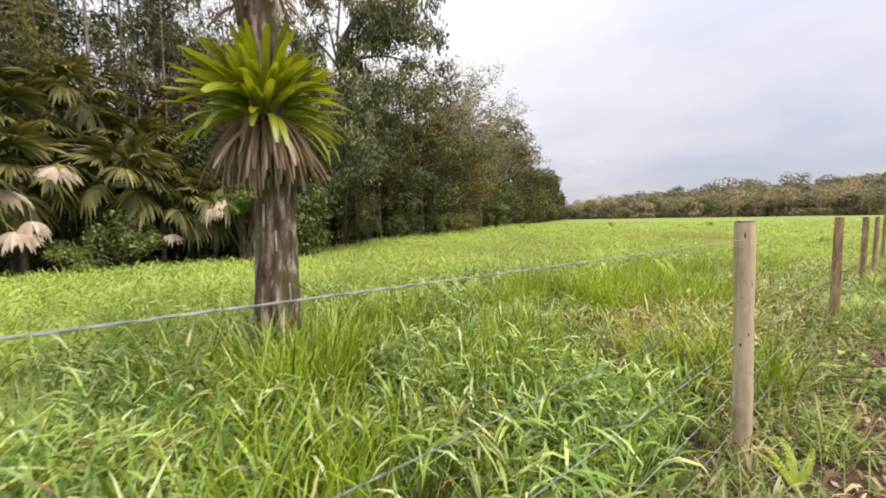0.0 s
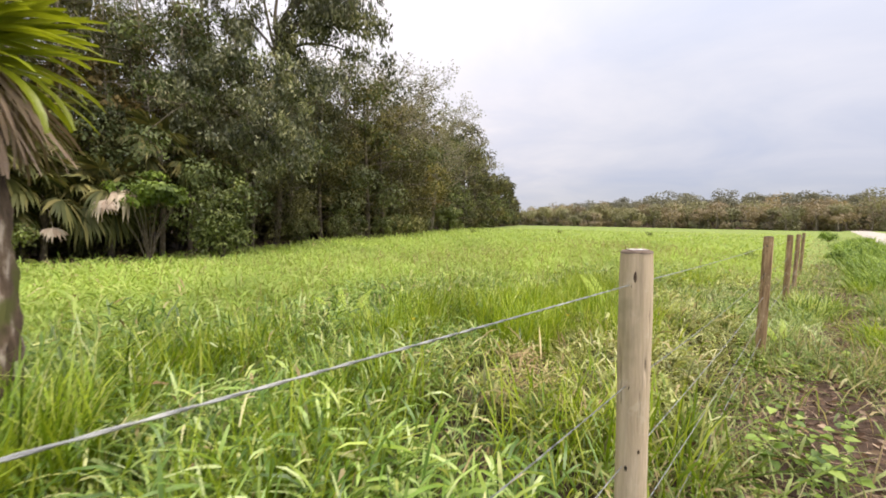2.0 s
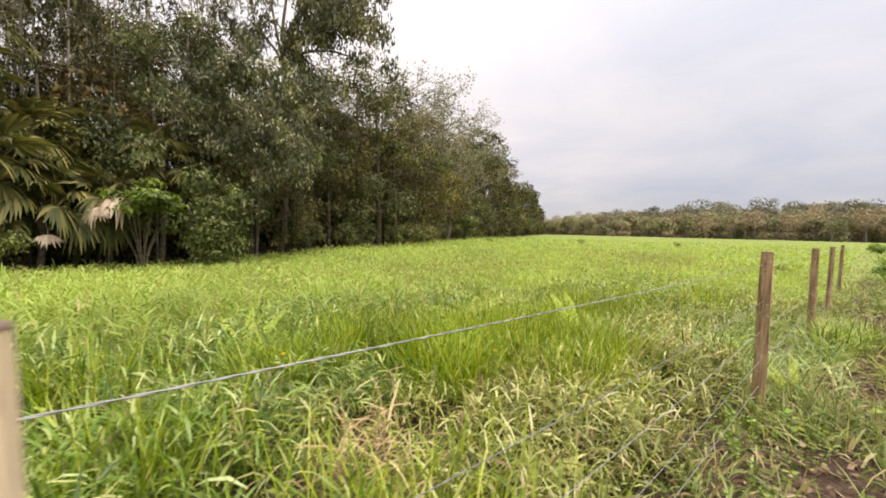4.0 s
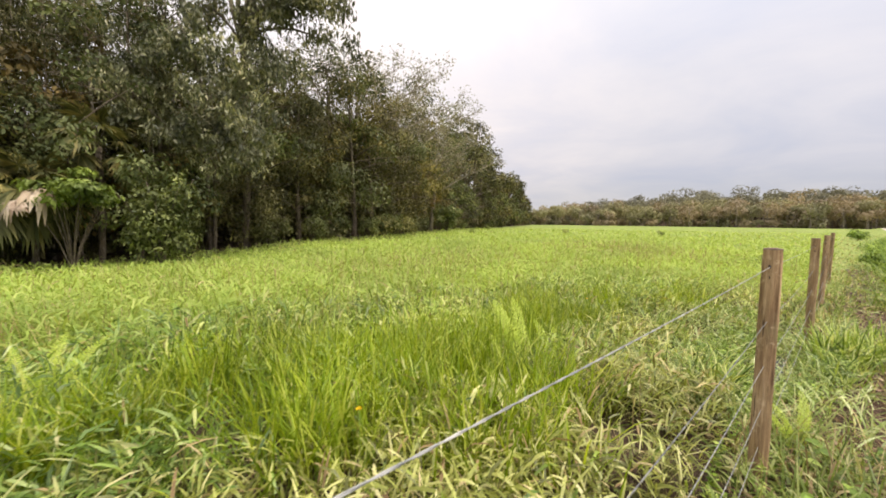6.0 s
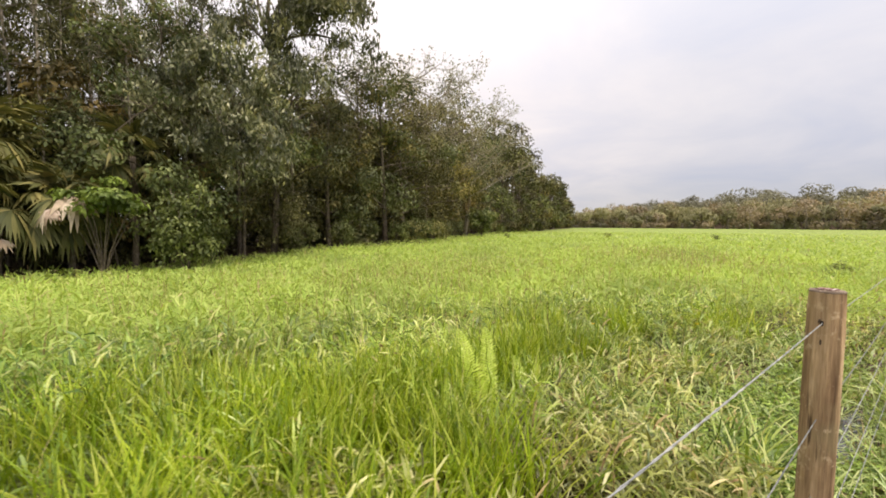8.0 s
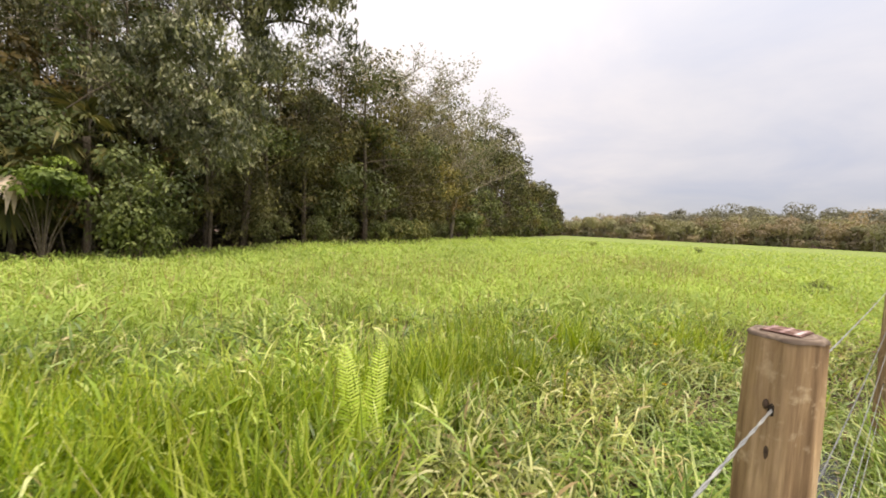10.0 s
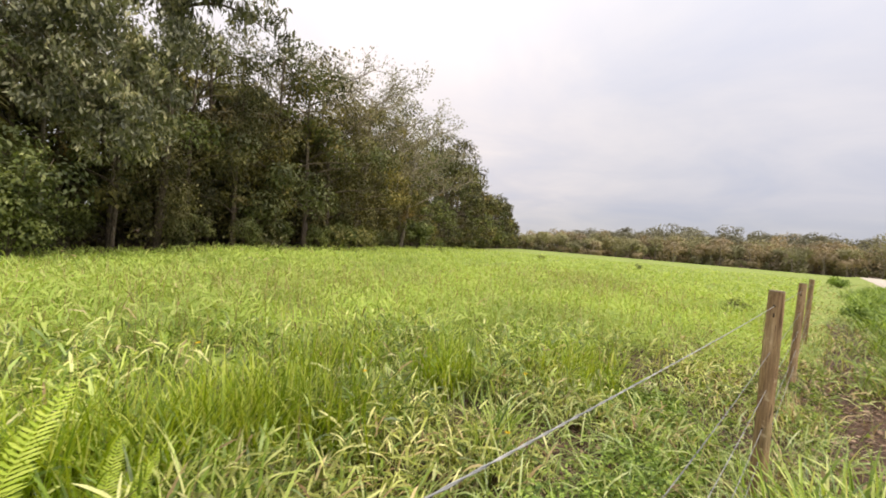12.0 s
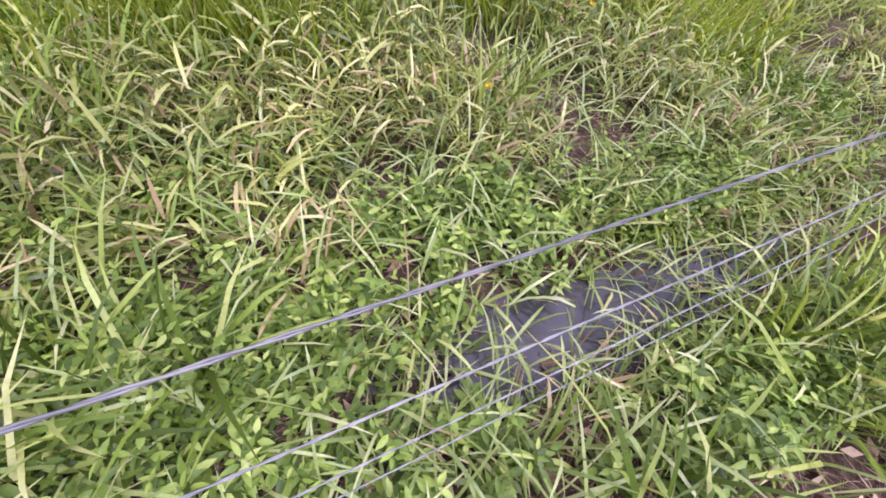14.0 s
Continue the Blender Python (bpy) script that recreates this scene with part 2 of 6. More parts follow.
def shade_ground(t):
    p = position(t)
    a, b, c = noisy(t, p, 0.35, 4.0), noisy(t, p, 6.0, 5.0, 0.65), noisy(t, p, 45.0, 4.0, 0.7)
    grass = ramp(t, [(0.25, (0.135, 0.178, 0.052)), (0.5, (0.21, 0.26, 0.08)), (0.75, (0.28, 0.325, 0.115))], b)
    fine = ramp(t, [(0.3, (0.7, 0.72, 0.65)), (0.7, (1.2, 1.2, 1.1))], c)
    grass = mixed(t, 0.8, grass, fine, "MULTIPLY")
    patch = ramp(t, [(0.35, (0.85, 0.9, 0.8)), (0.65, (1.12, 1.08, 1.0))], a)
    grass = mixed(t, 1.0, grass, patch, "MULTIPLY")
    soil = ramp(t, [(0.3, (0.03, 0.02, 0.015)), (0.55, (0.085, 0.056, 0.041)), (0.75, (0.20, 0.14, 0.105))], c)
    at = t.nodes.new("ShaderNodeAttribute")
    at.attribute_name = "bare_soil"
    f = maths(t, "ADD", at.outputs["Fac"], maths(t, "MULTIPLY", maths(t, "SUBTRACT", b, 0.5), 1.2))
    f = ramp(t, [(0.42, (0, 0, 0)), (0.58, (1, 1, 1))], f)
    return principled(t, mixed(t, f, grass, soil), 0.95, c, 0.7, 0.03, 0.0, 0.15)


def shade_road(t):
    p = position(t)
    a, b = noisy(t, p, 0.6, 4.0), noisy(t, p, 30.0, 4.0, 0.7)
    col = ramp(t, [(0.3, (0.33, 0.29, 0.25)), (0.7, (0.52, 0.47, 0.42))], a)
    col = mixed(t, 0.7, col, ramp(t, [(0.3, (0.75, 0.75, 0.75)), (0.7, (1.15, 1.15, 1.15))], b), "MULTIPLY")
    return principled(t, col, 0.95, b, 0.6, 0.02, 0.0, 0.2)


def shade_bark(dark, mid, pale, moss=None, grain=26.0):
    def shade(t):
        v = local(t, (1, 1, 0.22))
        a, b, m = noisy(t, v, grain, 5.0, 0.65), noisy(t, local(t), 3.0, 3.0), noisy(t, local(t, (1, 1, 0.6)), 5.0, 4.0)
        col = ramp(t, [(0.34, dark), (0.52, mid), (0.68, pale)], a)
        col = mixed(t, 0.7, col, ramp(t, [(0.35, (0.7, 0.7, 0.7)), (0.65, (1.2, 1.18, 1.15))], b), "MULTIPLY")
        if moss:
            col = mixed(t, ramp(t, [(0.52, (0, 0, 0)), (0.62, (0.8, 0.8, 0.8))], m), col, moss)
        return principled(t, col, 0.9, a, 0.9, 0.02, 0.0, 0.2)
    return shade


M_bark = material("forest_bark", shade_bark((0.05, 0.04, 0.03), (0.12, 0.095, 0.07), (0.24, 0.2, 0.16)))
M_bark_pale = material("pale_bark", shade_bark((0.16, 0.13, 0.10), (0.28, 0.24, 0.19), (0.42, 0.37, 0.31)))
M_bark_host = material("peeling_trunk_bark", shade_bark((0.04, 0.027, 0.019), (0.14, 0.098, 0.072), (0.50, 0.43, 0.38), (0.09, 0.10, 0.025), 13.0))


def shade_post(t, pale=False):
    info = t.nodes.new("ShaderNodeObjectInfo")
    off = t.nodes.new("ShaderNodeVectorMath")
    off.operation = "ADD"
    shift = t.nodes.new("ShaderNodeCombineXYZ")
    t.links.new(maths(t, "MULTIPLY", info.outputs["Random"], 9.0), shift.inputs[2])
    t.links.new(local(t), off.inputs[0])
    t.links.new(shift.outputs[0], off.inputs[1])
    v = t.nodes.new("ShaderNodeMapping")
    v.inputs["Scale"].default_value = (1, 1, 0.07)
    t.links.new(off.outputs[0], v.inputs[0])
    a = noisy(t, v.outputs[0], 130.0, 5.0, 0.7)
    b = noisy(t, off.outputs[0], 5.0, 4.0)
    c = noisy(t, v.outputs[0], 28.0, 4.0, 0.6)
    d = noisy(t, v.outputs[0], 62.0, 2.0, 0.5)
    e = noisy(t, off.outputs[0], 17.0, 5.0, 0.7)
    col = ramp(t, [(0.3, (0.13, 0.085, 0.055)), (0.45, (0.29, 0.21, 0.135)), (0.58, (0.42, 0.32, 0.21)), (0.7, (0.58, 0.48, 0.35))], c)
    if pale:
        col = ramp(t, [(0.3, (0.41, 0.31, 0.21)), (0.45, (0.53, 0.42, 0.295)), (0.58, (0.60, 0.485, 0.355)), (0.7, (0.68, 0.58, 0.45))], c)
    col = mixed(t, 0.45 if pale else 0.85, col, ramp(t, [(0.3, (0.55, 0.52, 0.5)), (0.7, (1.22, 1.2, 1.18))], a), "MULTIPLY")
    col = mixed(t, ramp(t, [(0.54, (0, 0, 0)), (0.72, (0.6, 0.6, 0.6))], b), col, (0.23, 0.21, 0.13))
    col = mixed(t, ramp(t, [(0.58, (0, 0, 0)), (0.66, (0.55, 0.55, 0.55))], e), col, (0.62, 0.53, 0.40))
    col = mixed(t, ramp(t, [(0.26 if pale else 0.30, (0.85, 0.85, 0.85)), (0.31 if pale else 0.36, (0, 0, 0))], d), col, (0.06, 0.04, 0.028))
    tone = ramp(t, [(0.0, (0.95, 0.83, 0.70)), (0.5, (1.06, 0.97, 0.85)), (1.0, (1.18, 1.10, 0.98))], info.outputs["Random"])
    if not pale:
        col = mixed(t, 1.0, col, tone, "MULTIPLY")
    h = maths(t, "ADD", maths(t, "MULTIPLY", a, 0.5), maths(t, "MULTIPLY", ramp(t, [(0.30, (0, 0, 0)), (0.38, (1, 1, 1))], d), 1.0))
    return principled(t, col, 0.88, h, 0.7, 0.003, 0.0, 0.2)


M_post = material("weathered_round_timber", shade_post)
M_post_pale = material("bleached_round_timber", lambda t: shade_post(t, True))


def shade_endgrain(t):
    r = node(t, "ShaderNodeTexWave", Scale=38.0, Distortion=2.0, Detail=2.0)
    r.wave_type, r.rings_direction = "RINGS", "Z"
    t.links.new(local(t), r.inputs["Vector"])
    b = noisy(t, local(t), 22.0, 4.0)
    col = ramp(t, [(0.0, (0.15, 0.11, 0.085)), (1.0, (0.26, 0.20, 0.155))], r.outputs["Fac"])
    col = mixed(t, 0.8, col, ramp(t, [(0.35, (0.6, 0.6, 0.6)), (0.7, (1.2, 1.2, 1.2))], b), "MULTIPLY")
    return principled(t, col, 0.9, b, 0.5, 0.004, 0.0, 0.2)


M_end = material("weathered_end_grain", shade_endgrain)
M_knot = material("brown_knot", lambda t: principled(t, ramp(t, [(0.3, (0.04, 0.025, 0.017)), (0.7, (0.13, 0.085, 0.055))], noisy(t, local(t), 150.0)), 0.9))
# near-black fill that paints the shade inside a bored hole
M_hole_shade = material("hole_shade", lambda t: principled(t, ramp(t, [(0.3, (0.02, 0.014, 0.01)), (0.7, (0.05, 0.035, 0.025))], noisy(t, local(t), 40.0)), 0.95))


def shade_wire(t, tone=1.0):
    n = noisy(t, position(t), 25.0, 4.0)
    col = ramp(t, [(at, tuple(v * tone for v in c)) for at, c in ((0.35, (0.19, 0.195, 0.20)), (0.55, (0.31, 0.31, 0.305)), (0.75, (0.47, 0.46, 0.43)))], n)
    return principled(t, col, 0.5, None, metal=0.3)


M_wire = material("galvanised_wire", lambda t: shade_wire(t, 0.95))
# the second wire from the top has a darker tone of the same metal
M_wire_dark = material("darker_galvanised_wire", lambda t: shade_wire(t, 0.62))


def shade_plate(t):
    n = noisy(t, local(t), 60.0, 4.0)
    col = ramp(t, [(0.40, (0.07, 0.04, 0.033)), (0.54, (0.19, 0.11, 0.09)), (0.76, (0.42, 0.33, 0.30))], n)
    return principled(t, col, 0.85, n, 0.2, 0.002, 0.0, 0.1)


M_plate_worn = material("rusted_worn_zinc", lambda t: principled(t, ramp(t, [(0.38, (0.16, 0.075, 0.065)), (0.52, (0.36, 0.21, 0.19)), (0.66, (0.74, 0.68, 0.66))], noisy(t, local(t), 45.0, 3.0)), 0.5, metal=0.2))
M_plate = material("rust_stained_plate", shade_plate)


def shade_rib(t):
    n = noisy(t, local(t), 80.0, 3.0)
    return principled(t, ramp(t, [(0.36, (0.34, 0.2, 0.17)), (0.46, (0.66, 0.6, 0.57)), (0.6, (0.82, 0.81, 0.80))], n), 0.4, n, 0.2, 0.001, 0.2)


M_rib = material("worn_zinc_rib", shade_rib)


def shade_water(t):
    n = noisy(t, position(t), 9.0, 2.0)
    return principled(t, ramp(t, [(0.3, (0.03, 0.028, 0.03)), (0.7, (0.07, 0.065, 0.07))], n), 0.06, n, 0.08, 0.01, 0.0, 0.6)


M_water = material("puddle_water", shade_water)
M_litter = foliage("brown_leaf_litter", [(0.0, (0.08, 0.05, 0.035)), (0.5, (0.25, 0.16, 0.115)), (1.0, (0.55, 0.42, 0.31))], 0.2, 2.0, 0.05, 0.85, 0.15)

M_ground = material("pasture_ground", shade_ground)
M_road = material("gravel_road", shade_road)

# ---------------------------------------------------------------- mesh tools
A = np.array((1.635, 2.046))
U = np.array((0.766, 0.643))
LEFT = np.array((-0.643, 0.766))


def tri_mesh(name, V, F, mats, smooth=False, index=None):
    V, F = np.asarray(V, np.float32), np.asarray(F, np.int32)
    me = bpy.data.meshes.new(name)
    me.vertices.add(len(V))
    me.vertices.foreach_set("co", V.ravel())
    me.loops.add(F.size)
    me.loops.foreach_set("vertex_index", F.ravel())
    me.polygons.add(len(F))
    me.polygons.foreach_set("loop_start", np.arange(0, F.size, F.shape[1], dtype=np.int32))
    if index is not None:
        me.polygons.foreach_set("material_index", np.asarray(index, np.int32))
    me.update(calc_edges=True)
    if smooth:
        me.polygons.foreach_set("use_smooth", np.ones(len(F), bool))
    for m in mats:
        me.materials.append(m)
    return me


def joined(parts):
    V, F, n = [], [], 0
    for v, f in parts:
        V.append(v)
        F.append(np.asarray(f) + n)
        n += len(v)
    return np.concatenate(V), np.concatenate(F)


def child(name, me, parent, label=""):
    ob = new(name, me)
    ob.parent = parent
    return tagged(ob, label) if label else ob


def part(name, bm, material, parent, label=""):
    me = bpy.data.meshes.new(name)
    bm.to_mesh(me)
    bm.free()
    me.materials.append(material)
    return child(name, me, parent, label)


def unit(v):
    return v / np.maximum(np.linalg.norm(v, axis=-1, keepdims=True), 1e-9)


def tube(P, R, sides=7, cap=True):
    """A tapered tube along the points P, in triangles."""
    P, R = np.asarray(P, float), np.asarray(R, float)
    T = unit(np.gradient(P, axis=0))
    ref = np.array((0.31, 0.95, 0.07)) if abs(T[0][2]) > 0.5 else np.array((0.0, 0.0, 1.0))
    X = unit(np.cross(T, ref))
    Y = np.cross(T, X)
    a = np.linspace(0, 2 * math.pi, sides, endpoint=False)
    V = P[:, None] + R[:, None, None] * (np.cos(a)[None, :, None] * X[:, None] + np.sin(a)[None, :, None] * Y[:, None])
    n = len(P)
    i, j = np.meshgrid(np.arange(n - 1), np.arange(sides), indexing="ij")
    p, q = i * sides + j, i * sides + (j + 1) % sides
    F = np.concatenate([np.stack([p, q, q + sides], -1).reshape(-1, 3), np.stack([p, q + sides, p + sides], -1).reshape(-1, 3)])
    V = V.reshape(-1, 3)
    if cap:
        V = np.concatenate([V, P[-1:]])
        b = (n - 1) * sides
        F = np.concatenate([F, [(b + k, b + (k + 1) % sides, n * sides) for k in range(sides)]])
    return V, F


def leaves(r, C, D, L, W, fold=0.15, face=None):
    """Folded leaf blades: centres C, tip directions D, lengths L, widths W, facing about the way face."""
    n = len(C)
    S = unit(np.cross(D, r.normal(size=(n, 3)) if face is None else face))
    N = np.cross(S, D)
    L, W = np.broadcast_to(L, n)[:, None], np.broadcast_to(W, n)[:, None]
    V = np.stack([C - D * L / 2, C - S * W / 2 + N * W * fold - D * L * 0.06, C + S * W / 2 + N * W * fold - D * L * 0.06, C + D * L / 2], 1).reshape(-1, 3)
    k = np.arange(n)[:, None] * 4
    return V, np.concatenate([k + (0, 2, 3), k + (0, 3, 1)])


def ovate(r, C, D, L, W, face=None):
    """Pointed oval leaves folded along the midrib and arched towards the tip: centres C, tip directions D."""
    n = len(C)
    up = np.tile((0.0, 0.0, 1.0), (n, 1)) + r.normal(0, 0.3, (n, 3)) if face is None else face
    S = unit(np.cross(D, up))
    N = unit(np.cross(S, D))
    L, W = np.broadcast_to(L, n)[:, None], np.broadcast_to(W, n)[:, None]
    at = lambda t, w, h: C + D * L * (t - 0.5) + S * W * w + N * W * h
    V = np.stack([at(0, 0, 0), at(0.28, -0.44, 0.16), at(0.28, 0, 0.02), at(0.28, 0.44, 0.16), at(0.62, -0.40, 0.10), at(0.62, 0, -0.04), at(0.62, 0.40, 0.10), at(1.0, 0, -0.24)], 1).reshape(-1, 3)
    k = np.arange(n)[:, None] * 8
    return V, np.concatenate([k + c for c in ((0, 2, 1), (0, 3, 2), (1, 2, 5), (1, 5, 4), (2, 3, 6), (2, 6, 5), (4, 5, 7), (5, 6, 7))])


def blades(r, P, L, W, az, lean, bend, stages=(0.0, 0.38, 0.74, 1.0)):
    """Arching grass blades from the roots P: they leave at an angle lean from upright and bend over by bend more."""
    n = len(P)
    h = np.stack([np.cos(az), np.sin(az), np.zeros(n)], 1)
    tw = r.normal(0, 0.5, n)
    s = np.stack([-np.sin(az) * np.cos(tw), np.cos(az) * np.cos(tw), np.sin(tw)], 1)
    up = np.array((0, 0, 1.0))
    pos, rows = P.copy(), []
    widths = (0.55, 1.0, 0.72)
    for k, t in enumerate(stages):
        if k:
            phi = lean + bend * (t + stages[k - 1]) / 2
            pos = pos + (np.sin(phi)[:, None] * h + np.cos(phi)[:, None] * up) * (L * (t - stages[k - 1]))[:, None]
        if k < 3:
            w = (W * widths[k] / 2)[:, None]
            rows += [pos - s * w, pos + s * w]
        else:
            rows.append(pos)
    V = np.stack(rows, 1).reshape(-1, 3)
    k = np.arange(n)[:, None] * 7
    F = np.concatenate([k + c for c in ((0, 1, 3), (0, 3, 2), (2, 3, 5), (2, 5, 4), (4, 5, 6))])
    return V, F


def slips(r, P, L, W, az, lean, bend):
    """The same blades with one bend less, for the middle distance."""
    n = len(P)
    h = np.stack([np.cos(az), np.sin(az), np.zeros(n)], 1)
    tw = r.normal(0, 0.5, n)
    s = np.stack([-np.sin(az) * np.cos(tw), np.cos(az) * np.cos(tw), np.sin(tw)], 1) * (W / 2)[:, None]
    up = np.array((0, 0, 1.0))
    a, b = lean + bend * 0.28, lean + bend * 0.78
    mid = P + (np.sin(a)[:, None] * h + np.cos(a)[:, None] * up) * (L * 0.55)[:, None]
    tip = mid + (np.sin(b)[:, None] * h + np.cos(b)[:, None] * up) * (L * 0.45)[:, None]
    V = np.stack([P - s * 0.6, P + s * 0.6, mid - s, mid + s, tip], 1).reshape(-1, 3)
    k = np.arange(n)[:, None] * 5
    return V, np.concatenate([k + c for c in ((0, 1, 3), (0, 3, 2), (2, 3, 4))])


def smooth01(a, b, x):
    t = np.clip((x - a) / (b - a), 0, 1)
    return t * t * (3 - 2 * t)


def fence_xy(s, o):
    return A[0] + U[0] * s + LEFT[0] * o, A[1] + U[1] * s + LEFT[1] * o


def fence_so(x, y):
    return (x - A[0]) * U[0] + (y - A[1]) * U[1], (x - A[0]) * LEFT[0] + (y - A[1]) * LEFT[1]


def waves(x, y):
    return 0.5 * np.sin(0.9 * x + 1.3 * np.sin(0.7 * y)) + 0.3 * np.sin(1.7 * y + 0.8 * x + 1.0) + 0.2 * np.sin(3.9 * x - 2.3 * y)


DITCH = (6.86, 0.22, 0.82, 0.14)


def in_puddle(s, o, k=1.0):
    return ((s - DITCH[0]) / DITCH[2]) ** 2 + ((o - DITCH[1]) / DITCH[3]) ** 2 < k


def ground_z(x, y):
    s, o = fence_so(x, y)
    z = -0.018 * np.clip(s, 0, 12) + 0.0 * x
    z = z - 0.36 * smooth01(5, 18, o) * (1 - smooth01(2, 12, s)) + 0.2 * smooth01(9, 21, o) * smooth01(5, 14, s) * (1 - smooth01(24, 70, s))
    z = z - 0.13 * np.exp(-((o - DITCH[1]) / 0.28) ** 2) * smooth01(5.2, 6.4, s) * (1 - smooth01(8.6, 10.0, s))
    z = z + (0.08 + 0.27 * smooth01(6, 18, s)) * smooth01(-0.6, -2.3, o + 0.025 * s)
    z = z + 0.025 * waves(x, y) * (1 - smooth01(40, 120, np.hypot(x, y)))
    d, az = np.hypot(x, y), np.degrees(np.arctan2(x, y))
    z = z + 8 * smooth01(212, 262, d) * smooth01(14, 34, az) * (1 - smooth01(60, 75, az))
    return z


def on_ground(x, y):
    return np.stack([x, y, ground_z(x, y)], -1)


# ---------------------------------------------------------------- ground, road, water
def make_ground():
    a = np.linspace(-1, 1, 201)
    grow = lambda q: 9.0 * q + 1600 * np.sign(q) * np.abs(q) ** 5 + 22 * q ** 3
    S, O = np.meshgrid(grow(a) + 5.5, grow(a), indexing="ij")
    x, y = fence_xy(S.ravel(), O.ravel())
    V = on_ground(x, y)
    n = len(a)
    i, j = np.meshgrid(np.arange(n - 1), np.arange(n - 1), indexing="ij")
    p = (i * n + j).ravel()
    me = tri_mesh("ground", V, np.stack([p, p + n, p + n + 1, p + 1], 1), [M_ground], True)
    s, o = fence_so(x, y)
    soil = (0.98 + 0.22 * waves(x * 1.7, y * 1.7)) * smooth01(-0.1, -0.42, o) * (1 - smooth01(-2.0, -2.6, o)) * (1 - 0.8 * smooth01(13, 30, s))
    soil = np.maximum(soil, 0.85 * np.exp(-((o - 0.25) / 0.75) ** 2) * smooth01(3.0, 5.0, s) * (1 - smooth01(9, 13, s)))
    soil = np.maximum(soil, 0.62 * smooth01(-3, 0, s) * (1 - smooth01(12, 18, s)) * (o > -0.3) * (1 - smooth01(2.0, 5.0, o)))
    soil = np.maximum(soil, smooth01(-1.0, 1.0, forest_depth(x, y)))
    d, az = np.hypot(x, y), np.degrees(np.arctan2(x, y))
    soil = np.maximum(soil, smooth01(192, 206, d) * (az > 10) * (az < 80) * ((o > -2 - 0.025 * s) | (o < -9 - 0.025 * s) | (d > 200)))
    at = me.attributes.new("bare_soil", "FLOAT", "POINT")
    at.data.foreach_set("value", soil.astype(np.float32))
    return tagged(new("ground", me), "grassy pasture ground with bare brown soil along the fence", "ground", kind="structure")


EDGE = np.array([(-40, -12), (-17, 6.5), (-13, 11), (-8.6, 16.4), (-3.4, 25.5), (0.8, 32.5), (6.5, 58), (17.5, 84), (60, 193)])


def forest_depth(x, y):
    """Signed distance behind the forest's edge (positive inside the wood)."""
    x, y = np.asarray(x, float), np.asarray(y, float)
    best, sign = np.full(x.shape, 1e9), np.full(x.shape, -1.0)
    for p, q in zip(EDGE[:-1], EDGE[1:]):
        d = q - p
        t = np.clip(((x - p[0]) * d[0] + (y - p[1]) * d[1]) / (d @ d), 0, 1)
        ex, ey = x - p[0] - t * d[0], y - p[1] - t * d[1]
        dist = np.hypot(ex, ey)
        side = np.where(d[0] * ey - d[1] * ex > 0, 1.0, -1.0)
        sign = np.where(dist < best, side, sign)
        best = np.minimum(best, dist)
    return best * sign


make_ground()


def make_road():
    s = np.concatenate([np.linspace(-40, 60, 101), np.linspace(66, 186, 22)])
    o = np.array((-2.55, -2.75, -3.6, -5.0, -6.4, -7.2, -7.4))
    S, O = np.meshgrid(s, o, indexing="ij")
    wob = 0.10 * np.sin(S * 0.9) + 0.06 * np.sin(S * 2.3)
    x, y = fence_xy(S, O - 0.025 * S + np.where(np.abs(O + 5) > 2, wob, 0))
    z = ground_z(x, y) + np.array((-0.05, 0.02, 0.05, 0.07, 0.05, 0.02, -0.05))[None, :]
    V = np.stack([x, y, z], -1).reshape(-1, 3)
    m = len(o)
    i, j = np.meshgrid(np.arange(len(s) - 1), np.arange(m - 1), indexing="ij")
    p = (i * m + j).ravel()
    me = tri_mesh("road", V, np.stack([p, p + 1, p + m + 1, p + m], 1), [M_road], True)
    tagged(new("road", me), "pale unpaved gravel road beside the grass verge", "road", kind="structure")


make_road()


def make_puddle():
    k = np.linspace(0, 2 * math.pi, 96, endpoint=False)
    r = 1 + 0.16 * np.sin(3 * k + 1) + 0.12 * np.sin(7 * k) + 0.09 * np.sin(12 * k + 2) + 0.06 * np.sin(23 * k)
    x, y = fence_xy(DITCH[0] + 0.95 * r * np.cos(k), DITCH[1] + 0.2 * r * np.sin(k) - 0.05 * np.cos(k))
    z = np.full(96, -0.205)
    V = np.concatenate([np.stack([x, y, z], 1), [(*fence_xy(DITCH[0], DITCH[1]), -0.205)]])
    me = tri_mesh("puddle", V, [(i, (i + 1) % 96, 96) for i in range(96)], [M_water])
    tagged(new("puddle", me), "shallow grey puddle in the ditch under the fence", "puddle", kind="structure")


make_puddle()

# ---------------------------------------------------------------- trees


